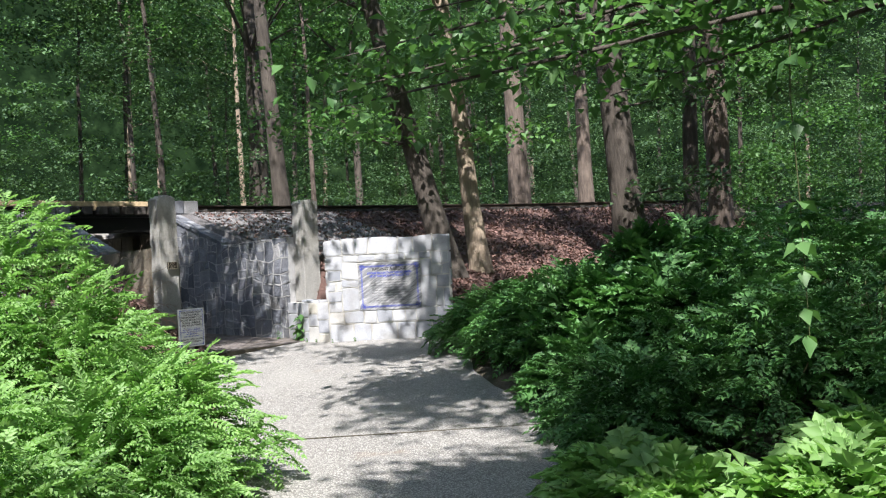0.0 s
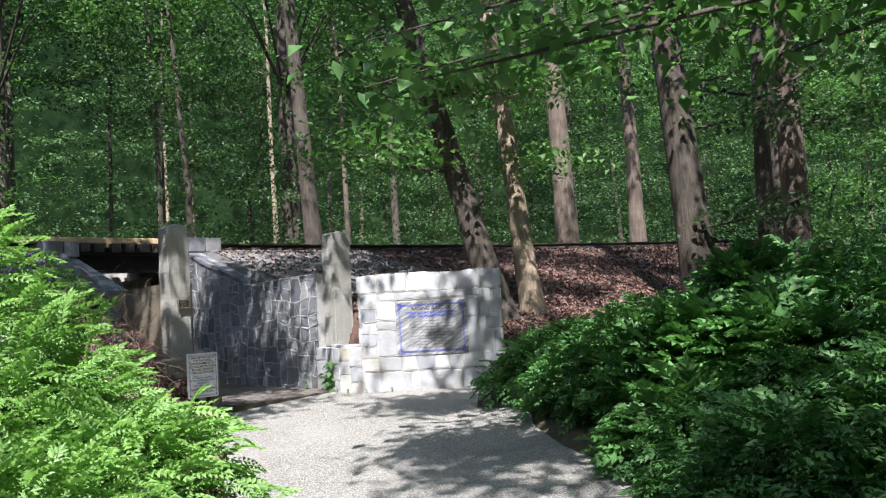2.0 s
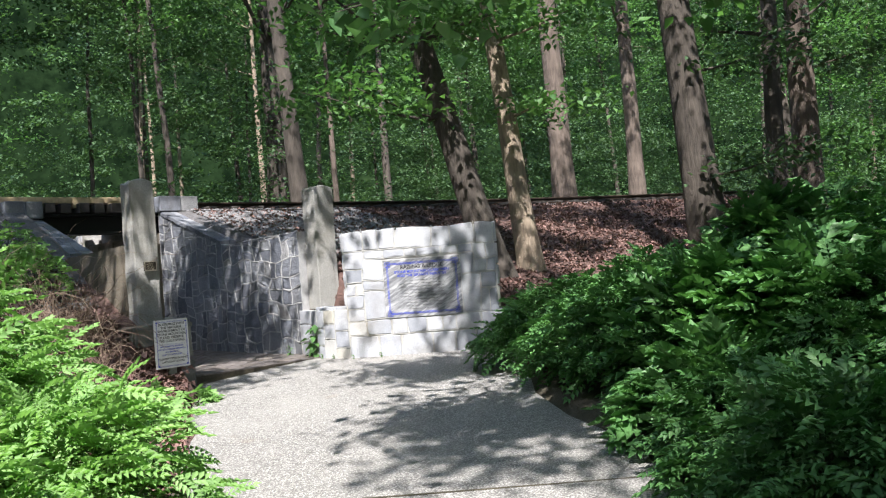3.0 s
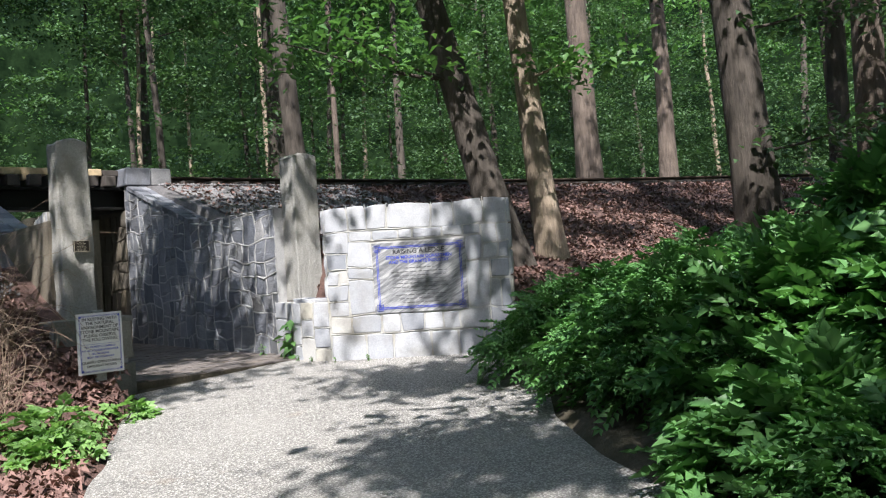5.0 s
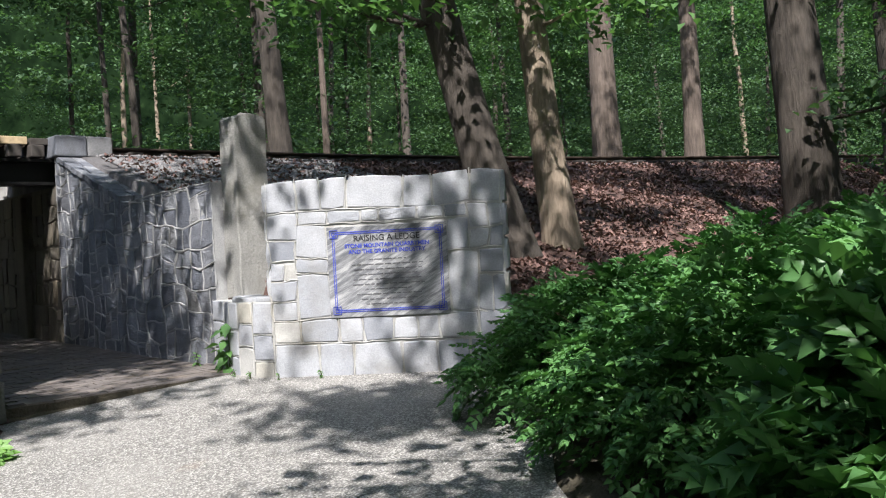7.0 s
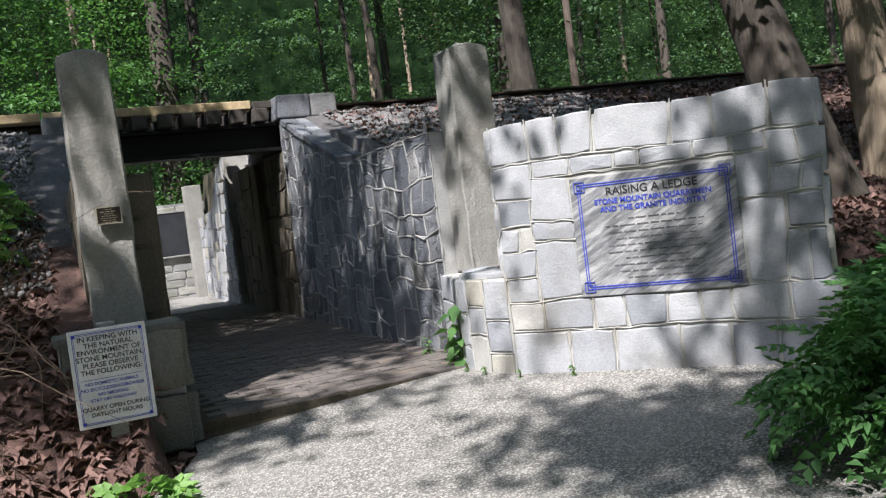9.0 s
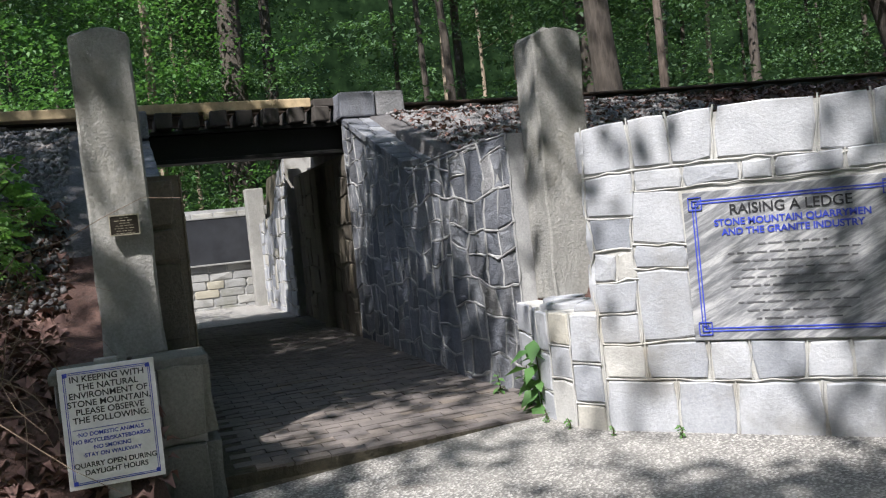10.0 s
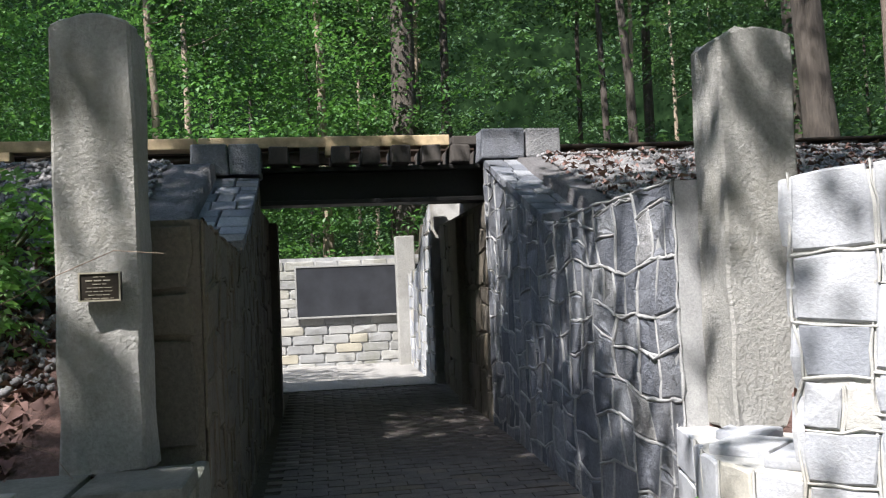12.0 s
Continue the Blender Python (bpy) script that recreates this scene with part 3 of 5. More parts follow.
for a in ((-1.06, -0.01, -0.03, 1.06, 0.03, 0.0), (-1.06, -0.01, 0.79, 1.06, 0.03, 0.82), (-1.06, -0.01, 0.0, -1.03, 0.03, 0.79), (1.03, -0.01, 0.0, 1.06, 0.03, 0.79)):
    part("frame", box(*a, 0.004), M_POST, panel)


def pillar(x0, y0, x1, y1, z0, z1, lean, label):
    """A rough-split granite monolith: tapering, chipped edges, a slanted top."""
    bm = box(x0, y0, z0, x1, y1, z1, 0, 0, 7)
    for vt in bm.verts:
        t = (vt.co.z - z0) / (z1 - z0)
        vt.co.x += lean * t + (vt.co.x - (x0 + x1) / 2) * -0.03 * t
        if t > 0.99:
            vt.co.z += 0.05 * math.sin(3.0 * (vt.co.x - x0) / (x1 - x0)) - 0.02
        p = vt.co.copy()
        vt.co += noise.noise_vector(p * 4.0) * 0.014 + noise.noise_vector(p * 14) * 0.008
    bmesh.ops.bevel(bm, geom=[e for e in bm.edges if e.calc_face_angle(0) > 1.0], offset=0.012, segments=1, affect="EDGES")
    return place(part("granite_pillar", bm, M_PILLAR), W, label, "pillar", "gate pillars")


pr = pillar(0.2, 0.05, 0.56, 0.33, 0.76, 2.5, 0.0, "tall rough granite gate pillar dappled with leaf shade")
pl = pillar(-2.545, -0.02, -2.225, 0.24, 0.78, 2.53, -0.01, "tall rough granite gate pillar bearing a bronze plate")

# bases of the pillars
base_l = place(part("pillar_base_left", box(-2.78, -0.33, -0.15, -2.08, 0.45, 0.74, 0.02), M_MORTAR_DARK), W, "mossy granite block base of the gate pillar", "stone base", kind="structure")
FRONT = Matrix(((1, 0, 0, 0), (0, 1, 0, -0.33), (0, 0, 1, 0), (0, 0, 0, 1)))
SIDE = Matrix(((0, -1, 0, -2.08), (1, 0, 0, 0), (0, 0, 1, 0), (0, 0, 0, 1)))
face_stones(r, base_l, FRONT, [(-2.78, -0.02, -2.45, 0.36), (-2.45, -0.02, -2.06, 0.36), (-2.78, 0.36, -2.32, 0.76), (-2.32, 0.36, -2.06, 0.76)], M_MOSSY, None, 0.06, 0.012, 0.012)
face_stones(r, base_l, SIDE, [(-0.35, -0.02, 0.1, 0.36), (0.1, -0.02, 0.45, 0.36), (-0.35, 0.36, -0.05, 0.76), (-0.05, 0.36, 0.45, 0.76)], M_MOSSY, None, 0.05, 0.012, 0.012)
for x0, x1 in ((-2.80, -2.43), (-2.41, -2.04)):
    part("stone", box(x0, -0.38, 0.735, x1, 0.0, 0.79, 0.015, 0.008), M_MOSSY, base_l)

# sign wall and the low curved base that ties it to the pillar
SX0, SX1, SY = -1.97, 0.06, 14.24
SIGN = Matrix(((1, 0, 0, 0), (0, 1, 0, SY), (0, 0, 1, 0), (0, 0, 0, 1)))
sw = part("wall_sign", slab([(SX0, -0.3), (SX1, -0.3), (SX1, 1.75), (SX0, 1.76)], SIGN, 0.42), M_MORTAR)
tagged(sw, "pale squared granite wall holding an inscribed plaque", "stone wall", kind="structure")


def course(x0, x1, z0, z1, widths):
    s, x, out = (x1 - x0) / sum(widths), x0, []
    for w in widths:
        out.append((x, z0, x + w * s, z1))
        x += w * s
    return out


PX0, PX1, PZ0, PZ1 = -1.45, -0.42, 0.585, 1.385
rects = course(SX0, SX1, 1.50, 1.785, [0.24, 0.2, 0.21, 0.46, 0.22, 0.3, 0.25])
rects += course(SX0, SX0 + 0.26, 1.26, 1.50, [1]) + course(SX0 + 0.26, SX1 - 0.3, 1.395, 1.50, [0.28, 0.3, 0.16, 0.34, 0.24, 0.2]) + course(SX1 - 0.3, SX1, 1.3, 1.5, [0.17, 0.13])
rects += course(SX0, SX0 + 0.24, 1.08, 1.26, [1]) + course(SX0, SX0 + 0.24, 0.92, 1.08, [0.14, 0.1]) + course(SX0, SX0 + 0.24, 0.75, 0.92, [1]) + course(SX0, SX0 + 0.24, 0.585, 0.75, [1])
rects += course(SX0 + 0.24, PX0, 1.1, 1.395, [1]) + course(SX0 + 0.24, PX0, 0.98, 1.1, [1]) + course(SX0 + 0.24, PX0, 0.585, 0.98, [1])
rects += course(PX1, PX1 + 0.19, 1.12, 1.395, [1]) + course(PX1, PX1 + 0.25, 0.585, 1.12, [1]) + course(PX1 + 0.19, SX1, 1.12, 1.3, [0.16, 0.12])
rects += course(PX1 + 0.25, SX1, 0.9, 1.12, [1]) + course(PX1 + 0.25, SX1, 0.585, 0.9, [0.12, 0.13])
rects += course(SX0, SX1, 0.37, 0.585, [0.26, 0.34, 0.2, 0.26, 0.22, 0.18, 0.34, 0.24]) + course(SX0, SX1, 0.02, 0.37, [0.42, 0.3, 0.42, 0.32, 0.27, 0.34])
face_stones(r, sw, SIGN, [q for q in rects if abs(q[1] - 1.395) > 0.001], M_ASHLAR, None, 0.011, 0.007, 0.013, bead=0.006)
face_stones(r, sw, SIGN, [q for q in rects if abs(q[1] - 1.395) < 0.001], M_ASHLAR, None, 0.015, 0.006, 0.005, bead=0.005)
SIGN_L = Matrix(((0, 1, 0, SX0), (-1, 0, 0, 0), (0, 0, 1, 0), (0, 0, 0, 1)))
face_stones(r, sw, SIGN_L, [(-SY - 0.4, zz, -SY + 0.02, zz + 0.24) for zz in (0.79, 1.03, 1.27, 1.52)], M_ASHLAR, None, 0.03, 0.01, 0.01)
SIGN_R = Matrix(((0, -1, 0, SX1), (1, 0, 0, 0), (0, 0, 1, 0), (0, 0, 0, 1)))
face_stones(r, sw, SIGN_R, [(SY - 0.02, zz, SY + 0.4, zz + 0.29) for zz in (0.05, 0.34, 0.63, 0.92, 1.21, 1.5)], M_ASHLAR, None, 0.03, 0.01, 0.01)
curve = [Vector((-1.97, 14.24)), Vector((-2.16, 14.29)), Vector((-2.33, 14.40)), Vector((-2.46, 14.55)), Vector((-2.57, 14.74)), Vector((-2.80, 15.06))]
bm = bmesh.new()
outer = [(p.x, p.y) for p in curve] + [(-2.5, 15.4), (-1.8, 15.0), (-1.8, 14.5)]
for zz in (-0.3, 0.745):
    bm.faces.new([bm.verts.new((x, y, zz)) for x, y in outer])
bm.verts.ensure_lookup_table()
n = len(outer)
for i in range(n):
    bm.faces.new([bm.verts[i], bm.verts[(i + 1) % n], bm.verts[n + (i + 1) % n], bm.verts[n + i]])
base_r = tagged(part("pillar_base_right", bm, M_MORTAR), "curved pale granite base beneath the gate pillar", "stone base", kind="structure")
for i in range(5):
    a, b = curve[i], curve[i + 1]
    e = (a - b).normalized()
    m = Matrix(((e.x, -e.y, 0, b.x), (e.y, e.x, 0, b.y), (0, 0, 1, 0), (0, 0, 0, 1)))
    w = (a - b).length
    zs = [(-0.02, 0.24, 0.46, 0.75), (-0.02, 0.36, 0.56, 0.75), (-0.02, 0.27, 0.5, 0.75), (-0.02, 0.36, 0.75), (-0.02, 0.3, 0.56, 0.75)][i]
    face_stones(r, base_r, m, [(0, z0, w, z1) for z0, z1 in zip(zs, zs[1:])], M_ASHLAR, None, 0.014, 0.006, 0.004, bead=0.006)
top_bits = [(-2.42, 14.5, -2.18, 14.78), (-2.16, 14.36, -1.98, 14.7), (-2.52, 14.8, -2.3, 15.0)]
for x0, y0, x1, y1 in top_bits:
    part("stone", box(x0, y0, 0.74, x1, y1, 0.785, 0.012, 0.008), M_ASHLAR, base_r)


# ---- plaque and sign ----
def words(text, size, m, material, parent, name="lettering", bold=0.0):
    c = bpy.data.curves.new(name, "FONT")
    c.body, c.size, c.align_x, c.extrude, c.offset = text, size, "CENTER", 0.0008, bold
    tmp = new("tmp", c)
    me = bpy.data.meshes.new_from_object(tmp)
    bpy.data.objects.remove(tmp)
    me.name = name
    me.materials.clear()
    ob = part(name, me, material, parent)
    ob.matrix_local = m
    return ob


def bars(r, x0, x1, y, z, height, m_parent, material, name="text_line"):
    """A line of writing too small to read, as a row of word-long bars."""
    bm = bmesh.new()
    x = x0
    while x < x1 - 0.01:
        w = min(r.uniform(1.2, 4.5) * height, x1 - x)
        bmesh.ops.create_cube(bm, size=1, matrix=Matrix.LocRotScale((x + w / 2, y, z), None, (w, 0.0015, height * 0.36)))
        x += w + height * 0.6
    return part(name, bm, material, m_parent)


UP = pose(0, 0, 0, 90)
plaque = thing("marble_plaque", pose((PX0 + PX1) / 2, SY - 0.02, PZ0), "veined grey marble plaque with blue border and lettering", "plaque")
PW, PH = PX1 - PX0, PZ1 - PZ0 - 0.025
marble = part("slab", box(-PW / 2, 0, 0, PW / 2, 0.03, PH, 0.004), M_MARBLE, plaque)
for inset in (0.045, 0.06):
    x, z0, z1 = PW / 2 - inset, inset, PH - inset
    for a in ((-x, z0, x, z0 + 0.006), (-x, z1 - 0.006, x, z1), (-x, z0, -x + 0.006, z1), (x - 0.006, z0, x, z1)):
        part("border_line", box(a[0], -0.0035, a[1], a[2], 0.0, a[3], 0), M_BLUE, marble)
for sx in (-1, 1):
    for zz in (0.062, PH - 0.062):
        cx = sx * (PW / 2 - 0.062)
        for h in (0.035, 0.018):
            for a in ((-h, -h, h, -h + 0.005), (-h, h - 0.005, h, h), (-h, -h, -h + 0.005, h), (h - 0.005, -h, h, h)):
                part("corner_fret", box(cx + a[0], -0.006, zz + a[1], cx + a[2], -0.0036, zz + a[3], 0), M_BLUE, marble)
words("RAISING A LEDGE", 0.072, pose(0, -0.003, PH - 0.13, 90), M_BLACK, marble, bold=0.0008)
words("STONE MOUNTAIN QUARRYMEN", 0.048, pose(0, -0.003, PH - 0.185, 90), M_BLUE, marble, bold=0.0012)
words("AND THE GRANITE INDUSTRY", 0.048, pose(0, -0.003, PH - 0.235, 90), M_BLUE, marble, bold=0.0012)
rr = np.random.default_rng(11)
for k, w in enumerate((0.16, 0.31, 0.29, 0.25, 0.30, 0.31, 0.2, 0.28, 0.24, 0.2)):
    bars(rr, -w, w, -0.002, PH - 0.29 - 0.042 * k, 0.022, marble, M_FAINT)

sign = thing("notice_sign", W @ pose(-2.52, -0.76, 0.0, 0, 0, 0), "white notice board with blue border on a short grey post", "sign")
bd = part("board", box(-0.205, -0.012, 0.31, 0.205, 0.012, 0.855, 0.004), M_BOARD, sign)
part("post", box(-0.05, 0.014, -0.3, 0.05, 0.06, 0.88, 0.008), M_POST, sign)
for inset, t in ((0.02, 0.003), (0.028, 0.002)):
    x, z0, z1 = 0.205 - inset, 0.31 + inset, 0.855 - inset
    for a in ((-x, z0, x, z0 + t), (-x, z1 - t, x, z1), (-x, z0, -x + t, z1), (x - t, z0, x, z1), (-x + 0.02, 0.575, x - 0.02, 0.577)):
        part("border_line", box(a[0], -0.0145, a[1], a[2], -0.0121, a[3], 0), M_BLUE, bd)
for sx in (-1, 1):
    for zz in (0.34, 0.825):
        part("corner_fret", box(sx * 0.175 - 0.009, -0.0155, zz - 0.009, sx * 0.175 + 0.009, -0.0146, zz + 0.009, 0), M_BLUE, bd)
for k, t in enumerate(("IN KEEPING WITH", "THE NATURAL", "ENVIRONMENT OF", "STONE MOUNTAIN,", "PLEASE OBSERVE", "THE FOLLOWING:")):
    words(t, 0.039, pose(0, -0.0135, 0.79 - 0.037 * k, 90), M_BLACK, bd, bold=0.0006)
for k, t in enumerate(("·NO DOMESTIC ANIMALS", "·NO BICYCLES/SKATEBOARDS", "·NO SMOKING", "·STAY ON WALKWAY")):
    ob = words(t, 0.025, pose(-0.01, -0.0135, 0.545 - 0.031 * k, 90), M_BLUE, bd, bold=0.0004)
for k, t in enumerate(("QUARRY OPEN DURING", "DAYLIGHT HOURS")):
    words(t, 0.032, pose(0, -0.0135, 0.405 - 0.034 * k, 90), M_BLACK, bd, bold=0.0005)
plate = thing("bronze_plate", W @ pose(-2.37, -0.072, 1.49), "small dark bronze memorial plate fixed to the pillar", "plate")
cast = part("plate", box(-0.076, 0, -0.052, 0.076, 0.03, 0.058, 0.004), M_BRONZE, plate)
for a in ((-0.076, -0.052, 0.076, -0.046), (-0.076, 0.052, 0.076, 0.058), (-0.076, -0.046, -0.07, 0.052), (0.07, -0.046, 0.076, 0.052)):
    part("rim", box(a[0], -0.005, a[1], a[2], -0.0005, a[3], 0), M_BRASS, cast)
for k, w in enumerate((0.022, 0.05, 0.025, 0.045, 0.05, 0.042, 0.055)):
    bars(rr, -w, w, -0.002, 0.04 - 0.0135 * k, 0.012 if k == 1 else 0.007, cast, M_BRASS)

# ---- bridge and track ----
G = 0.0
bridge = thing("rail_bridge", W @ pose(0, 0, 0.02), "small black steel railway bridge with timber ties", "bridge")
for a in ((-2.5, 4.4, 2.2, 0.45, 4.7, 2.24), (-2.5, 4.53, 2.24, 0.45, 4.57, 2.5), (-2.5, 4.4, 2.5, 0.45, 4.7, 2.54)):
    part("girder", shear(box(*a, 0.006), G), M_STEEL, bridge)
for u in (5.1, 5.75, 6.4, 6.95):
    part("girder", shear(box(-2.5, u - 0.1, 2.43, 0.45, u + 0.1, 2.54, 0.006), G), M_STEEL, bridge)
part("deck_plate", shear(box(-2.5, 4.7, 2.5, 0.45, 6.9, 2.535, 0.004), G), M_STEEL, bridge)
for k in range(11):
    x = -2.5 + 0.275 * k
    part("tie", shear(box(x, 4.28 + 0.03 * math.sin(k * 2.7), 2.55, x + 0.17, 7.1, 2.71, 0.015, 0.006), G), M_TIE, bridge)
for k, (x0, x1) in enumerate(((-4.6, -2.6), (-2.57, -0.3), (-0.27, 0.5))):
    part("guard_timber", shear(box(x0, 4.4, 2.72, x1, 4.62, 2.82 - 0.015 * (k == 2), 0.01, 0.004), G), M_TIMBER if k < 2 else M_TIE, bridge, "fresh pale timber" if k < 2 else "")
for x in (-4.3, -2.35, -1.45, -0.85):
    part("spacer_block", shear(box(x, 4.37, 2.64, x + 0.16, 4.5, 2.72, 0.006), G), M_TIMBER, bridge)
for lo, hi in ((-26, -2.6), (0.5, 22)):
    tr = thing("rail_track", W, "rusty rails on dark timber ties along the bank", "railway track", "track lengths")
    for k in range(int((hi - lo) / 0.5)):
        bm = box(0, 4.35, 2.53, 0.19, 7.0, 2.68, 0.015, 0.006)
        xx = lo + 0.5 * k
        for vt in bm.verts:
            vt.co.x += xx
            vt.co.y += float(bend(xx))
        part("tie", bm, M_TIE, tr)
    vs = np.linspace(lo, hi, 60)
    for u in (4.95, 6.4):
        for w, z0, z1 in ((0.065, 2.66, 2.68), (0.012, 2.68, 2.77), (0.035, 2.77, 2.81)):
            V = np.concatenate([np.stack([vs, u + bend(vs) + s * w, np.full(60, z)], -1) for s, z in ((-1, z0), (1, z0), (1, z1), (-1, z1))])
            F = [(c * 60 + k, c * 60 + k + 1, ((c + 1) % 4) * 60 + k + 1, ((c + 1) % 4) * 60 + k) for c in range(4) for k in range(59)]
            part("rail", mesh_of("rail", V, F), M_RAIL, tr)
for u in (4.95, 6.4):
    for w, z0, z1 in ((0.065, 0.0, 0.02), (0.01, 0.02, 0.11), (0.035, 0.11, 0.15)):
        part("rail", shear(box(-2.6, u - w, 2.64 + z0, 0.5, u + w, 2.64 + z1, 0), G), M_RAIL, bridge)

# ---- trees ----
def limb(r, start, way, length, radius, bend=0.25):
    pts, rad, p, d = [], [], Vector(start), Vector(way).normalized()
    for i in range(6):
        pts.append(p.copy())
        rad.append(radius * (1 - 0.8 * i / 5))
        d = (d + Vector(r.normal(0, bend, 3)) * 0.5 + Vector((0, 0, 0.06))).normalized()
        p = p + d * length / 5
    return pts, rad


def tree(seed, foot, lean, height, radius, label, crown_from=0.45, clump_n=60, each=45, spread=2.2, leaf_size=0.15, material=None, foliage=None, low=()):
    """A forest tree: tapered, slightly crooked trunk, limbs and a crown of clumped leaves. low: extra sprays as (height, away x, away y)."""
    r = np.random.default_rng(seed)
    x, y = foot
    z = float(land(x, y)) - 0.15
    t = thing("tree", pose(x, y, z), label, "tree", "forest trees")
    n, pts, rad = 10, [], []
    for i in range(n):
        s = i / (n - 1)
        w = 0.04 * height * s
        pts.append((lean[0] * s * height + r.normal(0, 0.12) * w, lean[1] * s * height + r.normal(0, 0.12) * w, s * height))
        rad.append(radius * ((1.08 - 0.08 * min(1, s * 14)) * (1 - 0.75 * s)))
    pts.insert(1, tuple(0.65 * a + 0.35 * b for a, b in zip(pts[0], pts[1])))
    rad.insert(0, radius * 1.28)
    part("trunk", tubes("trunk", [(pts, rad)], 14), material or M_BARK, t)
    runs, centres = [], []
    for k in range(9):
        s = crown_from + (0.97 - crown_from) * (k + 0.5) / 9
        i = min(int(s * (n - 1)) + 1, n - 1)
        a = r.uniform(0, 6.28)
        p, q = limb(r, pts[i], (math.cos(a), math.sin(a), 0.35), spread * r.uniform(0.6, 1.2), radius * 0.28 * (1.2 - s))
        runs.append((p, q))
        centres += [tuple(v) for v in p[2:]]
    for hz, dx, dy in low:
        i = max(1, min(int(hz / height * (n - 1)) + 1, n - 1))
        p, q = limb(r, pts[i], (dx, dy, 0.05), math.hypot(dx, dy), 0.03, 0.1)
        runs.append((p, q))
        centres += [tuple(v) for v in p[2:]] * 2
    for run in runs:
        part("limb", tubes("limb", [run], 6), material or M_BARK, t)
    extra = clump_n - len(centres)
    if extra > 0:
        a, s, d = r.uniform(0, 6.28, extra), r.uniform(crown_from, 1.02, extra), spread * np.sqrt(r.uniform(0.05, 1, extra))
        centres += [(lean[0] * h * height + math.cos(b) * e, lean[1] * h * height + math.sin(b) * e, h * height) for b, h, e in zip(a, s, d)]
    part("crown", leaves("crown", r, clumps(r, centres, each, 0.55, 0.24), tilt=0.34, length=leaf_size, width=leaf_size * 0.6), foliage or M_LEAF_TREE, t)
    return t


# the two leaning trunks behind the sign wall, the large one on the slope, those along the ridge
tree(21, (0.1, 16.3), (-0.245, 0.1), 12, 0.25, "leaning dark-barked tree behind the sign wall", 0.3, 70, 45, 2.4, 0.13, M_BARK, M_LEAF_LIGHT,
     low=((3.9, -2.2, -1.2), (3.7, -1.6, -1.6), (4.3, -1.9, -0.6), (4.0, 1.0, -1.2), (5.0, 0.6, -0.9), (5.4, -1.6, -1.2)))
tree(22, (0.65, 17.0), (-0.09, 0.05), 12, 0.2, "leaning tree with pale sunlit patchy bark", 0.4, 60, 45, 2.2, 0.13, M_BARK_PALE, M_LEAF_LIGHT,
     low=((4.2, 1.4, -0.7), (3.4, 0.6, -0.6)))
tree(23, (3.95, 18.4), (-0.07, 0.02), 17, 0.36, "large straight tree with deeply furrowed grey bark", 0.3, 60, 45, 2.8, 0.15, M_BARK, M_LEAF_TREE, low=((3.6, 1.8, -1.0), (4.6, 2.0, 0.4)))
tree(24, (6.3, 20.0), (0.0, 0.0), 18, 0.3, "straight tree with pinkish-brown bark", 0.35, 50, 45, 2.5, 0.15, M_BARK_MID, low=((4.0, 1.2, -1.0),))
tree(25, (5.3, 18.9), (0.05, 0.1), 14, 0.2, "dark tree trunk in shade on the slope", 0.3, 50, 45, 2.5, 0.15, M_BARK)
tree(26, (2.4, 30.0), (-0.02, 0.0), 19, 0.38, "tall pale-trunked tree on the far side of the track", 0.4, 60, 40, 3.0, 0.17, M_BARK_MID)
tree(27, (4.9, 31.5), (0.0, 0.02), 19, 0.28, "tall slim brown-trunked tree beyond the track", 0.4, 60, 40, 3.0, 0.17, M_BARK_MID)
tree(28, (-4.7, 24.4), (-0.06, 0.0), 17, 0.24, "tall grey-barked tree beyond the track", 0.42, 60, 40, 3.0, 0.17, M_BARK)
tree(29, (-3.9, 24.9), (-0.02, 0.05), 11, 0.08, "thin brown stem beside a larger trunk", 0.6, 40, 30, 1.8, 0.15, M_BARK_MID)

# the wood beyond the track: trunks and crowns, repeated with turns
r = np.random.default_rng(5)
kinds = [tree(40 + k, (60 + 8 * k, 90), (r.normal(0, 0.03), r.normal(0, 0.03)), r.uniform(15, 19), r.uniform(0.1, 0.22), "forest tree with a leafy crown and slender trunk", 0.5, 74, 70, 3.4, 0.2,
              M_BARK if k else M_BARK_PALE, M_LEAF_LIGHT if k == 2 else M_LEAF_TREE) for k in range(4)]
placed = []
while len(placed) < 74:
    u, v = r.uniform(10.5, 44), r.uniform(-34, 40)
    if u < 24 and -17 < v < 0:
        continue
    if any((u - a) ** 2 + (v - b) ** 2 < 5 for a, b in placed):
        continue
    placed.append((u, v))
    p = W @ Vector((v, u + float(bend(v)), 0))
    s = r.uniform(0.75, 1.15)
    copy_thing(kinds[len(placed) % 4], pose(p.x, p.y, float(land(p.x, p.y)) - 0.15, 0, 0, r.uniform(0, 360)) @ Matrix.Scale(s, 4))
for x, y in ((8.5, 13), (13, 26), (8, 26), (10, 30), (14, 20), (-18, 22), (-20, 17), (-16, 25), (17, 24), (12, 12)):
    copy_thing(kinds[int(r.integers(4))], pose(x, y, float(land(x, y)) - 0.15, 0, 0, r.uniform(0, 360)) @ Matrix.Scale(r.uniform(0.8, 1.1), 4))


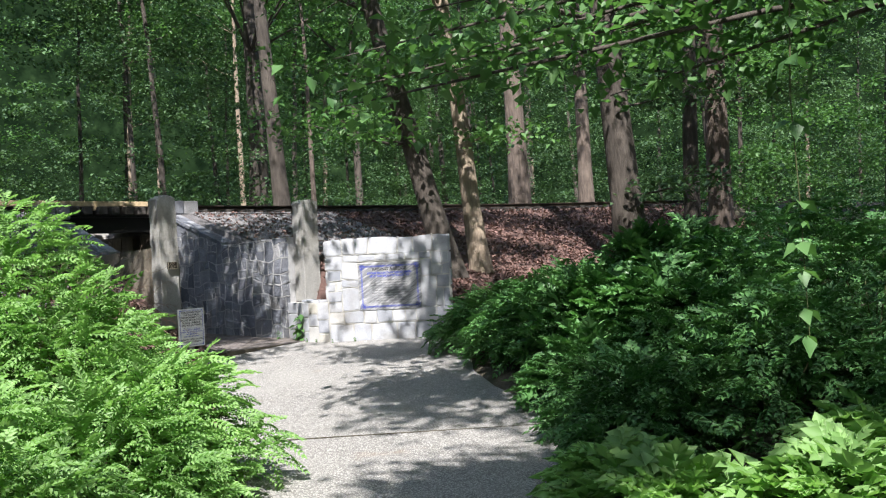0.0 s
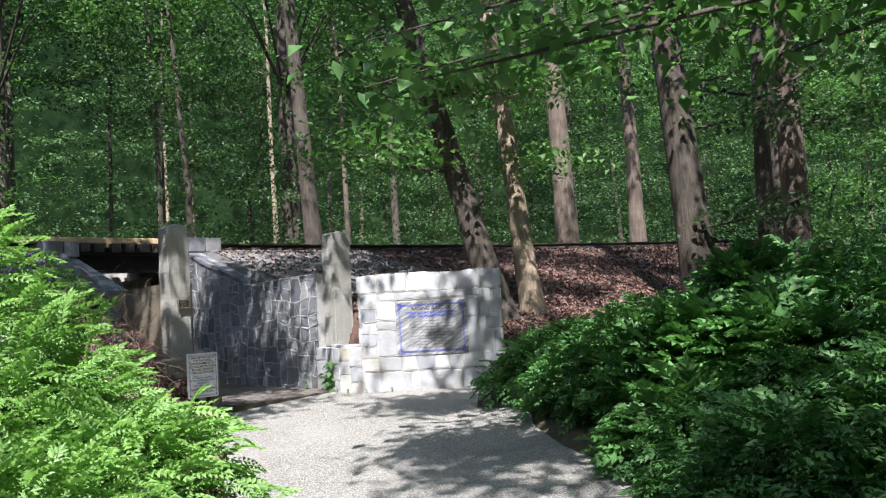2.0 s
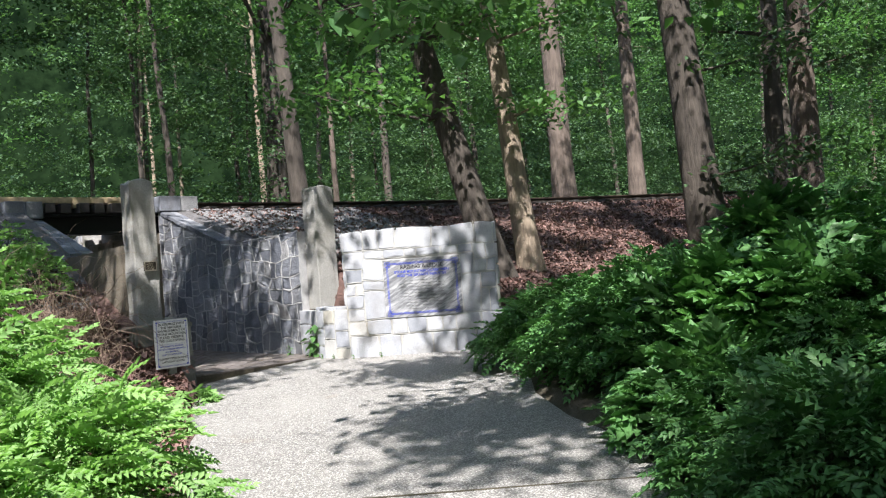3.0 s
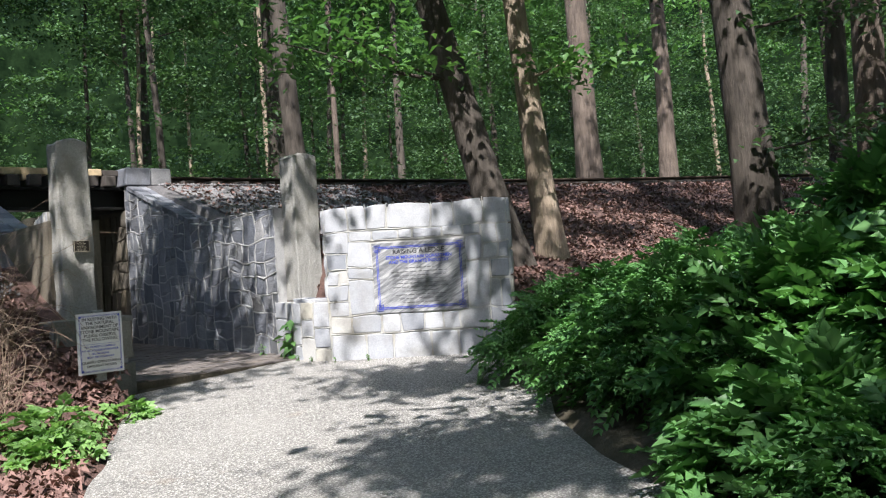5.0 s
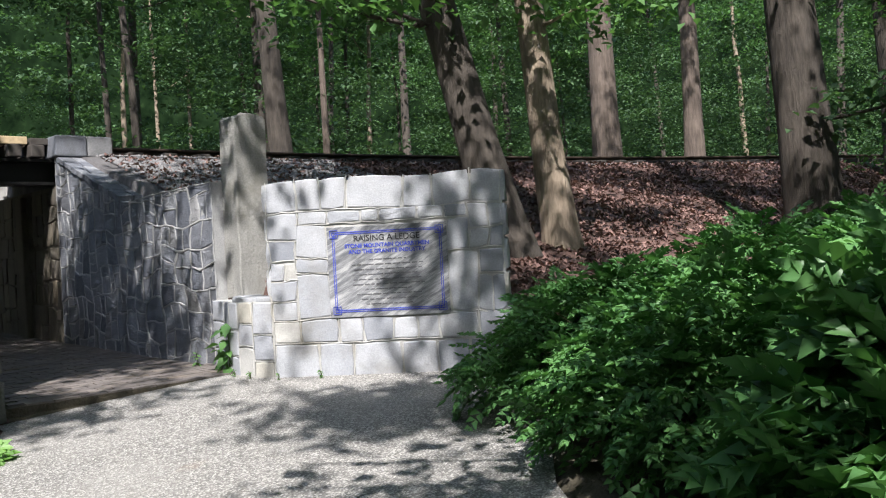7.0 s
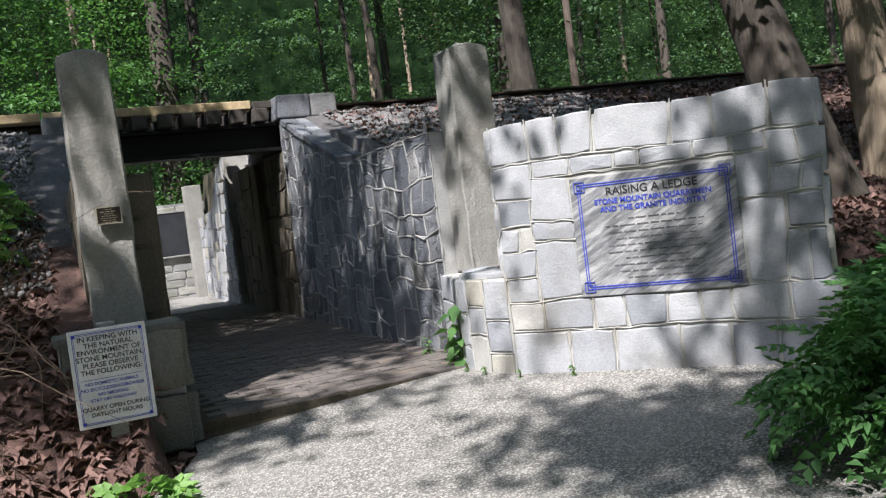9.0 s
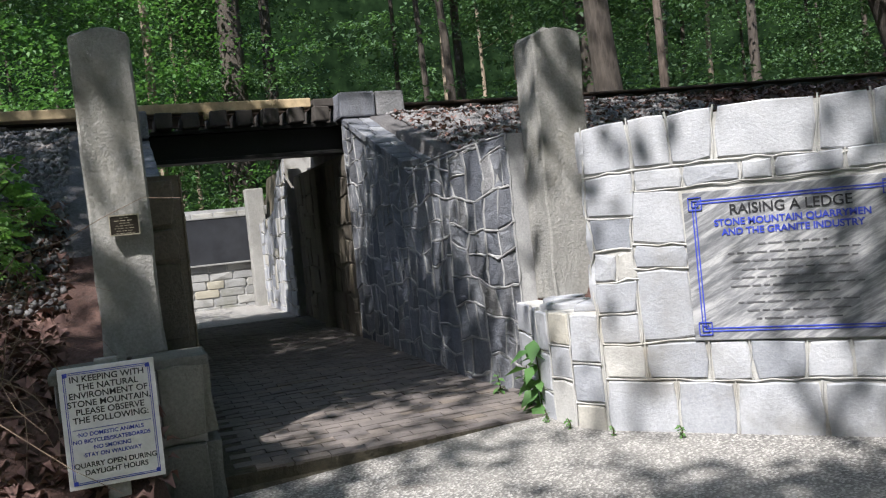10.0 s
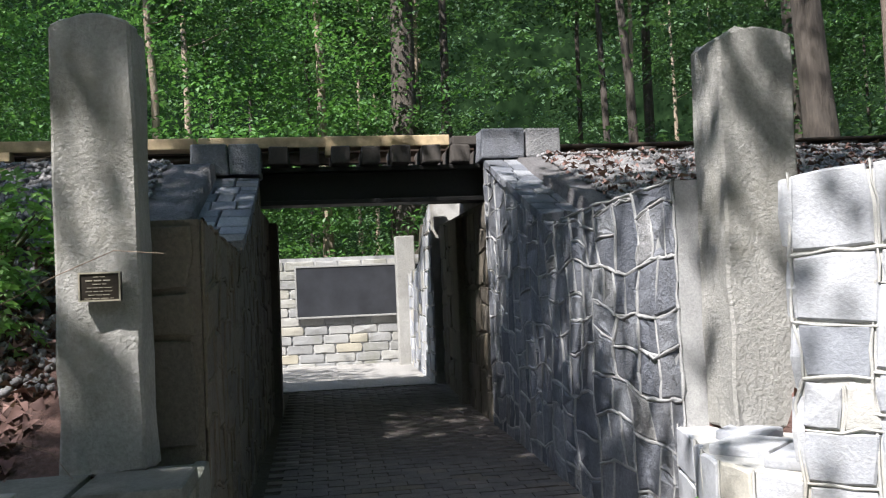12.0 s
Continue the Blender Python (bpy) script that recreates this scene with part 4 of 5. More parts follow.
def undergrowth(name, label, seed, count, u_range, v_range, height, each, size, material):
    """Low saplings and brush that fill the wood."""
    r = np.random.default_rng(seed)
    groups = count // 16
    u = np.repeat(r.uniform(*u_range, groups), 16) + r.normal(0, 0.6 + height * 0.05, groups * 16)
    v = np.repeat(r.uniform(*v_range, groups), 16) + r.normal(0, 0.6 + height * 0.05, groups * 16)
    keep = ~((u < 13) & (v > -7) & (v < 1.2))
    if height < 7:
        keep &= ~((u < 19) & (v > -15) & (v < 0))
    u, v = u[keep], v[keep]
    u = u + bend(v)
    x, y = 0.664 * v - 0.747 * u - 2.56, 0.747 * v + 0.664 * u + 14.73
    z = land(x, y) + r.uniform(0.1, 1, len(u)) ** 1.5 * height
    places = clumps(r, np.stack([x, y, z], -1), each, 0.5, 0.26)
    return tagged(part(name, leaves(name, r, places, length=size, width=size * 0.6, tilt=0.3), material), label, "undergrowth", kind="stuff")


undergrowth("undergrowth", "dense dark green saplings and brush beyond the track", 61, 1000, (9.5, 34), (-26, 32), 6.0, 110, 0.13, M_LEAF_TREE)
undergrowth("undergrowth", "pale green sunlit saplings in the wood", 62, 150, (9.5, 36), (-26, -1), 7.5, 110, 0.12, M_LEAF_LIGHT)
undergrowth("undergrowth", "leafy green saplings on the slope beside the walk", 65, 300, (-3, 3), (13, 27), 7.4, 110, 0.13, M_LEAF_LIGHT)
undergrowth("undergrowth", "dense green brush at the edge of the wood", 66, 420, (8, 26), (20, 48), 7.2, 110, 0.15, M_LEAF_TREE)
undergrowth("undergrowth", "sunlit bright green saplings behind the far wall", 64, 460, (12.8, 19), (-17, 0.3), 7.5, 95, 0.13, M_LEAF_LIGHT)
undergrowth("far_woods", "distant leafy wall of forest", 63, 1500, (32, 60), (-60, 70), 24, 60, 0.32, M_LEAF_TREE)

# the distance behind the wood, with the forest's shade put into its colour
M_FAR, nt, bs = shader("shaded_far_forest")
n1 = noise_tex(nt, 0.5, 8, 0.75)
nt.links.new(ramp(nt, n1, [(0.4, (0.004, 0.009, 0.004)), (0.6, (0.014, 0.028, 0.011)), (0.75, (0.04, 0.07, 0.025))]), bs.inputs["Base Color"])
bs.inputs["Roughness"].default_value = 1.0
bs.inputs["Specular IOR Level"].default_value = 0.0
V, F = [], []
for i in range(97):
    a = 2 * math.pi * i / 96
    for zz in (-3, 44 + 3 * math.sin(i * 2.1) + 2 * math.sin(i * 5.3)):
        V.append((-2 + 80 * math.cos(a), 16 + 80 * math.sin(a), zz))
for i in range(96):
    F.append((2 * i, 2 * i + 2, 2 * i + 3, 2 * i + 1))
tagged(part("backdrop", mesh_of("backdrop", V, F), M_FAR), "distant forest all round, its shade painted in near-black green", "backdrop", kind="structure")

# trees added over the walk to shape its light: crowns leave gaps for the sun
GAPS = ((-2.05, 9.9, 0.95, 2.5), (-2.3, 13.2, 0.5, 0.4), (1.6, 19.0, 0.4, 0.7), (-0.7, 12.0, 0.8, 0.4), (-1.5, 7.6, 0.7, 1.6), (-1.45, 14.9, 0.75, 0.9), (-2.9, 7.3, 2.3, 2.9), (0.8, 12.8, 0.9, 0.5), (2.2, 11.8, 0.8, 0.5), (1.9, 11.4, 1.8, 1.4), (4.0, 10.5, 0.6, 0.6), (-1.6, 16.2, 0.4, 0.35), (-1.3, 15.8, 0.2, 0.2), (-1.3, 17.8, 0.9, 0.8), (1.9, 4.6, 1.5, 0.8), (-1.7, 15.9, 0.25, 0.3), (-1.95, 15.3, 0.2, 0.2),
        (-3.5, 14.3, 0.35, 0.3), (2.6, 19.2, 1.0, 0.9), (1.8, 18.1, 0.35, 0.7), (3.4, 20.3, 0.4, 0.6), (-8.1, 20.4, 1.2, 0.9), (-5.5, 19.5, 1.2, 0.9), (-4.2, 12.4, 0.9, 1.0), (-3.45, 12.75, 0.3, 0.35), (-1.1, 7.2, 0.6, 0.9), (1.5, 22.5, 2.5, 0.5), (-3.2, 16.6, 0.2, 0.25),
        (-2.45, 16.3, 0.2, 0.5), (-4.25, 14.3, 0.4, 0.6), (-0.3, 7.6, 1.2, 0.6), (-3.0, 14.45, 0.35, 0.2), (9.0, 22.5, 3.5, 3.5), (-3.15, 16.0, 0.2, 0.5), (-3.75, 16.3, 0.05, 0.4))
r = np.random.default_rng(77)
top_z = r.uniform(8.0, 12.5, 2700)
fx, fy = r.uniform(-9.5, 11, 2700), r.uniform(-2, 25, 2700)
keep = np.ones(2700, bool)
for x, y, a, b in GAPS:
    keep &= ((fx - x) / (a + 0.3)) ** 2 + ((fy - y) / (b + 0.3)) ** 2 > 1
wide = 230
fx, fy = np.append(fx, r.uniform(-13.5, 4, wide)), np.append(fy, r.uniform(23.5, 34, wide))
top_z = np.append(top_z, r.uniform(12, 17, wide))
open_sky = ((fx[-wide:] + 15) / 4) ** 2 + ((fy[-wide:] - 24) / 5) ** 2 > 1
keep = np.append(keep, open_sky)
# extra clumps above the view, aimed to shade chosen spots
for x, y, a, b, n in ((0.0, 10.6, 0.8, 0.5, 26), (-0.35, 13.1, 0.8, 0.3, 22), (0.6, 5.8, 0.7, 0.5, 30), (-0.4, 15.1, 0.5, 0.4, 5), (-3.95, 13.15, 0.4, 0.2, 20), (2.3, 8.4, 1.0, 0.7, 9), (0.5, 6.4, 0.7, 0.45, 34), (-4.7, 15.6, 1.1, 1.0, 36), (-4.6, 17.3, 0.8, 0.5, 12), (-10.3, 19.6, 1.2, 0.9, 14), (-4.6, 15.2, 0.6, 0.4, 14), (-5.6, 16.4, 0.8, 0.6, 18), (-6.6, 17.8, 0.7, 0.6, 10), (-2.45, 16.6, 0.25, 0.5, 3), (-2.3, 15.4, 0.25, 0.2, 1)):
    fx, fy = np.append(fx, r.uniform(x - a, x + a, n)), np.append(fy, r.uniform(y - b, y + b, n))
    top_z, keep = np.append(top_z, r.uniform(7.5, 9.5, n)), np.append(keep, np.ones(n, bool))
pts = np.stack([fx + SUN.x / SUN.z * top_z, fy + SUN.y / SUN.z * top_z, top_z], -1)[keep]
# added trunks that carry the shading clumps
homes = np.array([(-7.5, -3.5), (5.5, -2.5), (8.0, 6.0), (-9.5, 8.5), (-15, 3), (-17.5, 16.5), (-14.5, 26), (-6.5, 29)])
near = np.argmin(((pts[:, None, :2] - homes[None]) ** 2).sum(-1), 1)
for k, (x, y) in enumerate(homes):
    z = float(land(x, y)) - 0.1
    t = thing("tree", pose(x, y, z), "tall overhanging tree added so that its crown shades the walk", "tree", "forest trees")
    part("trunk", tubes("trunk", [([(0, 0, 0), (0.1, 0, 3), (0, 0.2, 7), (0.1, 0.1, 13)], [0.4, 0.3, 0.26, 0.1])], 12), M_BARK, t)
    own = pts[near == k] - (x, y, z)
    runs = [([(0, 0.1, 6.5), tuple(np.array((0, 0, 7.0)) * 0.5 + own[j] * 0.5 + (0, 0, 0.4)), tuple(own[j])], [0.045, 0.025, 0.008]) for j in range(0, len(own), max(1, len(own) // 8))]
    for run in runs:
        part("limb", tubes("limb", [run], 5), M_BARK, t)
    part("crown", leaves("crown", r, clumps(r, own, 54, 0.36, 0.4), length=0.16, width=0.10), M_LEAF_TREE, t)


# the oak whose low boughs hang over the walk
r = np.random.default_rng(31)
x, y = 7.4, 8.3
z = float(land(x, y)) - 0.1
t = thing("tree", pose(x, y, z), "broadleaf tree with low leafy boughs over the walk", "tree", "forest trees")
part("trunk", tubes("trunk", [([(0, 0, 0), (0.05, 0, 2.5), (0, 0.1, 6), (0.1, 0.1, 11)], [0.3, 0.24, 0.2, 0.08])], 12), M_BARK, t)
tips = []
for k in range(16):
    reach = r.uniform(0.35, 1.0)
    end = Vector((-9.0 * reach + r.normal(0, 0.3), r.uniform(-0.9, 1.4), 3.1 + 1.6 * r.uniform(0, 1) + 0.5 * (1 - reach)))
    mid = Vector((end.x * 0.5, end.y * 0.5, end.z + 0.7))
    run = [(0, 0, 3.2 + 0.1 * k), tuple(mid), tuple(mid * 0.4 + end * 0.6), tuple(end)]
    part("limb", tubes("limb", [(run, [0.05, 0.03, 0.018, 0.006])], 5), M_BARK, t)
    for s in np.linspace(0.25, 1, 9):
        q = mid * (1 - s) + end * s
        tips.append((q.x + r.normal(0, 0.25), q.y + r.normal(0, 0.3), q.z + r.normal(0, 0.15) - 0.1))
part("crown", leaves("crown", r, clumps(r, tips, 13, 0.24, 0.5), length=0.16, width=0.105), M_LEAF_LIGHT, t)


# ---- shrubs ----
def shrub(seed, x, y, rx, ry, h, count, shape, material, label, stems=14, lift=0.55, group="shrubs"):
    """A spreading shrub: woody stems from the ground and leafy shoots over a rounded, uneven outline."""
    r = np.random.default_rng(seed)
    count = int(count * 1.35)
    z = float(land(x, y)) - 0.03
    t = thing("shrub", pose(x, y, z), label, "shrub", group)
    runs = []
    for k in range(stems):
        a, d = r.uniform(0, 6.28), math.sqrt(r.uniform(0.05, 0.9))
        e = Vector((math.cos(a) * d * rx, math.sin(a) * d * ry, h * (1 - 0.6 * d * d) * r.uniform(0.75, 1.0)))
        runs.append(([(e.x * 0.1, e.y * 0.1, 0), (e.x * 0.35, e.y * 0.35, e.z * 0.55), tuple(e)], [0.012, 0.009, 0.004]))
    tagged(part("brushwood", tubes("brushwood", runs, 5), M_STEM, t), kind="stuff")
    a = r.uniform(0, 6.28, count)
    d = np.sqrt(r.uniform(0, 1, count))
    bump_ = 1 + 0.18 * np.sin(3 * a + seed) + 0.12 * np.sin(7 * a + 2 * seed)
    sx, sy = np.cos(a) * d * rx * bump_, np.sin(a) * d * ry * bump_
    topz = h * (1 - 0.72 * d ** 2.2) * (1 + 0.15 * np.sin(5.1 * sx + seed) * np.sin(4.3 * sy))
    sz = topz * (1 - r.uniform(0, 1, count) ** 2 * (0.35 + 0.65 * d))
    places = np.stack([sx, sy, np.maximum(sz, 0.04)], -1)
    yaw = a + r.normal(0, 0.7, count)
    pitch = r.normal(-lift + 0.75 * d, 0.38, count)
    part("foliage", spray("foliage", shape, places, yaw, pitch, r.normal(0, 0.35, count), r.uniform(0.7, 1.25, count)), material, t)
    return t


FERN = frond(0.25, 8, 0.052, 0.024)
FEATHER = frond(0.21, 5, 0.062, 0.034)


def sprig(r, pairs, length, leaf_l, leaf_w):
    """A leafy shoot with paired broad leaves."""
    return frond(length, pairs, leaf_l, leaf_w)


BROAD = sprig(r, 4, 0.22, 0.105, 0.062)
LEFT_LABEL = "bright green sunlit shrub with compound leaves by the path"
for k, (x, y, rx, ry, h, n) in enumerate(((-2.15, 6.7, 0.75, 0.75, 1.05, 420), (-2.95, 6.9, 0.9, 0.9, 1.5, 480), (-2.2, 5.6, 0.7, 0.8, 0.95, 380), (-3.6, 7.4, 0.9, 0.9, 2.2, 480), (-3.1, 5.5, 0.8, 0.8, 1.1, 380),
                                          (-2.3, 4.4, 0.7, 0.7, 0.85, 300), (-4.3, 6.6, 0.9, 0.9, 2.1, 380), (-3.3, 8.2, 0.7, 0.6, 1.2, 300))):
    shrub(100 + k, x, y, rx, ry, h, int(n * 1.5), FERN, M_LEAF_FERN, LEFT_LABEL, group="shrubs left of the walk")
RIGHT_F = "dark green spreading shrub with feathery compound leaves"
for k, (x, y, rx, ry, h, n) in enumerate(((0.5, 13.75, 0.4, 0.4, 0.5, 160), (1.65, 7.2, 0.55, 0.7, 0.75, 260), (1.6, 8.4, 0.5, 0.7, 0.75, 260), (0.95, 12.9, 0.95, 0.9, 0.85, 520), (1.35, 11.6, 0.85, 0.9, 0.9, 520), (1.95, 13.1, 1.0, 1.0, 1.0, 420), (1.9, 10.3, 0.75, 0.8, 0.95, 420), (2.6, 8.8, 0.9, 1.0, 1.15, 460),
                                          (2.3, 11.9, 1.0, 1.0, 1.15, 420), (3.4, 10.2, 1.1, 1.1, 1.5, 420), (2.9, 7.2, 1.0, 1.0, 1.2, 420), (4.2, 8.4, 1.2, 1.2, 1.7, 420), (3.6, 12.6, 1.2, 1.2, 1.5, 420),
                                          (5.2, 10.8, 1.4, 1.4, 2.0, 420), (5.4, 13.5, 1.4, 1.4, 1.7, 400), (4.4, 6.2, 1.2, 1.2, 1.7, 380), (6.6, 8.6, 1.5, 1.5, 2.3, 400), (3.4, 15.0, 1.1, 1.1, 1.1, 350), (6.0, 15.8, 1.6, 1.5, 1.6, 380))):
    shrub(140 + k, x, y, rx, ry, h, int(n * 1.9), FEATHER, M_LEAF_SHRUB, RIGHT_F, group="shrubs right of the walk")
for k, (x, y, rx, ry, h, n) in enumerate(((1.75, 10.0, 0.7, 0.6, 1.2, 420), (2.5, 10.4, 0.8, 0.7, 1.55, 420), (1.55, 9.2, 0.5, 0.5, 0.75, 260), (2.4, 9.3, 0.7, 0.6, 1.25, 380), (3.2, 11.2, 0.8, 0.8, 1.6, 360))):
    shrub(180 + k, x, y, rx, ry, h, n, BROAD, M_LEAF_SHRUB, "dark green shrub with broad pointed leaves in pairs", lift=0.9, group="shrubs right of the walk")
for k, (x, y, rx, ry, h, n) in enumerate(((1.45, 5.2, 0.5, 0.5, 0.42, 300), (1.3, 6.0, 0.4, 0.5, 0.4, 220), (2.3, 4.7, 0.6, 0.5, 0.5, 320), (2.9, 5.3, 0.6, 0.6, 0.6, 300))):
    shrub(200 + k, x, y, rx, ry, h, n, BROAD, M_LEAF_FERN, "low bright green sunlit plants beside the path", group="low plants")
for k, (x, y, rx, h, n) in enumerate(((-3.55, 11.35, 0.28, 0.28, 60), (-3.3, 10.8, 0.24, 0.25, 55), (-3.75, 10.9, 0.3, 0.3, 55), (-3.35, 12.1, 0.16, 0.2, 36))):
    shrub(220 + k, x, y, rx, rx, h, n, sprig(r, 2, 0.1, 0.07, 0.05), M_LEAF_FERN, "small bright green weeds in the litter by the path", 5, group="low plants")

for k, (x, y, rx, h, n) in enumerate(((-5.6, 12.9, 0.4, 0.65, 150), (-6.1, 13.4, 0.45, 0.6, 150), (-6.3, 12.4, 0.4, 0.5, 110))):
    shrub(240 + k, x, y, rx, rx, h, n, sprig(r, 3, 0.12, 0.06, 0.035), M_LEAF_FERN, "small sparse yellow-green shrub on the bank", 8, group="bank shrubs")


def weed(seed, m, h, n, label):
    """An upright weed with large leaves up its stem."""
    r = np.random.default_rng(seed)
    t = thing("weed", m, label, "weed", "weeds at the wall foot")
    part("stem", tubes("stem", [([(0, 0, -0.02), (0.01, -0.01, h * 0.5), (0, -0.02, h)], [0.006, 0.005, 0.003])], 5), M_STEM, t)
    zz = np.linspace(0.05, 1, n) * h
    yaw = np.arange(n) * 2.4
    pts = np.stack([0 * zz, -0.02 * zz / h, zz], -1)
    part("foliage", spray("foliage", blade(0.18, 0.095), pts, yaw, r.normal(0.25, 0.35, n), r.normal(0, 0.3, n), r.uniform(0.6, 1.1, n) * min(1, h / 0.35)), M_LEAF_LIGHT, t)


weed(1, pose(-2.50, 14.58, 0.1), 0.46, 24, "tall bright green weed growing at the wall foot")
weed(2, pose(-2.62, 14.70, 0.1), 0.28, 14, "bright green weed growing at the wall foot")
for k, (x, y, h) in enumerate(((-2.98, 15.02, 0.16), (-2.20, 14.24, 0.07), (-1.92, 14.15, 0.06), (-1.55, 14.15, 0.07), (-2.38, 14.36, 0.08))):
    weed(10 + k, pose(x, y, 0.09), h, 16, "small green weed growing at the wall foot")


# ---- dead vines, litter, ballast ----
def brush(seed, m, n, w, h, label):
    """A tangle of bare, arching twigs."""
    r = np.random.default_rng(seed)
    runs = []
    for k in range(n):
        x, y = r.normal(0, w * 0.4), r.normal(0, w * 0.4)
        pts, p, d = [], Vector((x * 0.6, y * 0.6, 0)), Vector((r.normal(0, 0.25), r.normal(0, 0.25), 1)).normalized()
        L = h * r.uniform(0.6, 1.3)
        for i in range(10):
            pts.append(tuple(p))
            d = (d + Vector(r.normal(0, 0.34, 3)) + Vector((-0.03, 0, -0.045 * i))).normalized()
            p = p + d * L / 9
        rad = r.uniform(0.002, 0.006)
        runs.append((pts, [rad * (1 - 0.09 * i) for i in range(10)]))
    t = thing("dead_vine", m, label, "dead vine", "dead vines")
    tagged(part("tangle", tubes("tangle", runs, 4), M_TWIG, t), kind="stuff")


for k, (v, u, n, w, h) in enumerate(((-3.3, -0.3, 80, 0.3, 1.1), (-3.55, -0.3, 90, 0.45, 1.5), (-3.4, -0.75, 50, 0.3, 0.9), (-3.9, -0.4, 70, 0.5, 1.5), (-3.5, -1.0, 50, 0.4, 0.9))):
    p = W @ Vector((v, u, 0))
    brush(300 + k, pose(p.x, p.y, float(land(p.x, p.y))), n, w, h, "tangle of bare brown dead vines beside the pillar")


def strewn(name, label, seed, count, u_range, v_range, shape, material, size, keep=None, category="leaf litter", lay=0.35):
    r = np.random.default_rng(seed)
    u, v = r.uniform(*u_range, count), r.uniform(*v_range, count)
    u = u + bend(v)
    x, y = 0.664 * v - 0.747 * u - 2.56, 0.747 * v + 0.664 * u + 14.73
    if keep:
        k = keep(x, y, u, v)
        x, y = x[k], y[k]
    n = len(x)
    places = np.stack([x, y, land(x, y) + 0.015], -1)
    tagged(part(name, spray(name, shape, places, r.uniform(0, 6.28, n), r.normal(0, lay, n), r.normal(0, lay, n), r.uniform(*size, n)), material), label, category, kind="stuff")


off_walk = lambda x, y, u, v: ((x < left_edge(y) - 0.02) | (x > right_edge(y) + 0.05) | (y > 14.8)) & ~((v > -2.75) & (v < 0.45) & (u > -0.4))
behind = lambda x, y, u, v: off_walk(x, y, u, v) & (v > 0.4) & ((y > 14.7) | (x > 0.2))
strewn("fallen_leaves", "reddish brown dead leaves covering the bank", 401, 32000, (-5, 4.3), (0.4, 16), blade(0.09, 0.06, 0.4, 0.4), M_LEAF_DRY, (0.6, 1.2), behind)
strewn("fallen_leaves", "brown dead leaves beneath the vines", 402, 15000, (-4, 2.2), (-6.5, -2.1), blade(0.09, 0.06, 0.4, 0.4), M_LEAF_DRY, (0.6, 1.2), off_walk)
rock = (np.array([(1, 0, 0), (-0.9, 0.1, 0), (0.1, 0.8, 0), (0, -0.9, 0.1), (0.1, 0, 0.7), (0, 0.1, -0.7)]) * 0.026, np.array([(0, 2, 4), (2, 1, 4), (1, 3, 4), (3, 0, 4), (2, 0, 5), (1, 2, 5), (3, 1, 5), (0, 3, 5)]))
strewn("ballast", "grey crushed-stone ballast on the railway bank", 403, 22000, (0.6, 4.6), (0.4, 4.0), rock, M_STONE, (0.5, 1.5), off_walk, "ballast", 0.8)
strewn("ballast", "grey crushed-stone ballast beside the bridge", 404, 14000, (0.6, 4.6), (-7, -2.5), rock, M_STONE, (0.5, 1.5), off_walk, "ballast", 0.8)
strewn("ballast", "grey crushed-stone ballast along the track", 405, 5000, (4.1, 5.0), (4.0, 16), rock, M_STONE, (0.6, 1.6), off_walk, "ballast", 0.8)
strewn("fallen_leaves", "scattered dead leaves and bits on the path", 406, 160, (-12, 0), (-6, 2), blade(0.05, 0.03, 0.4, 0.3), M_LEAF_DRY, (0.5, 1.0), lambda x, y, u, v: (x > left_edge(y)) & (x < right_edge(y)) & (y < 14))

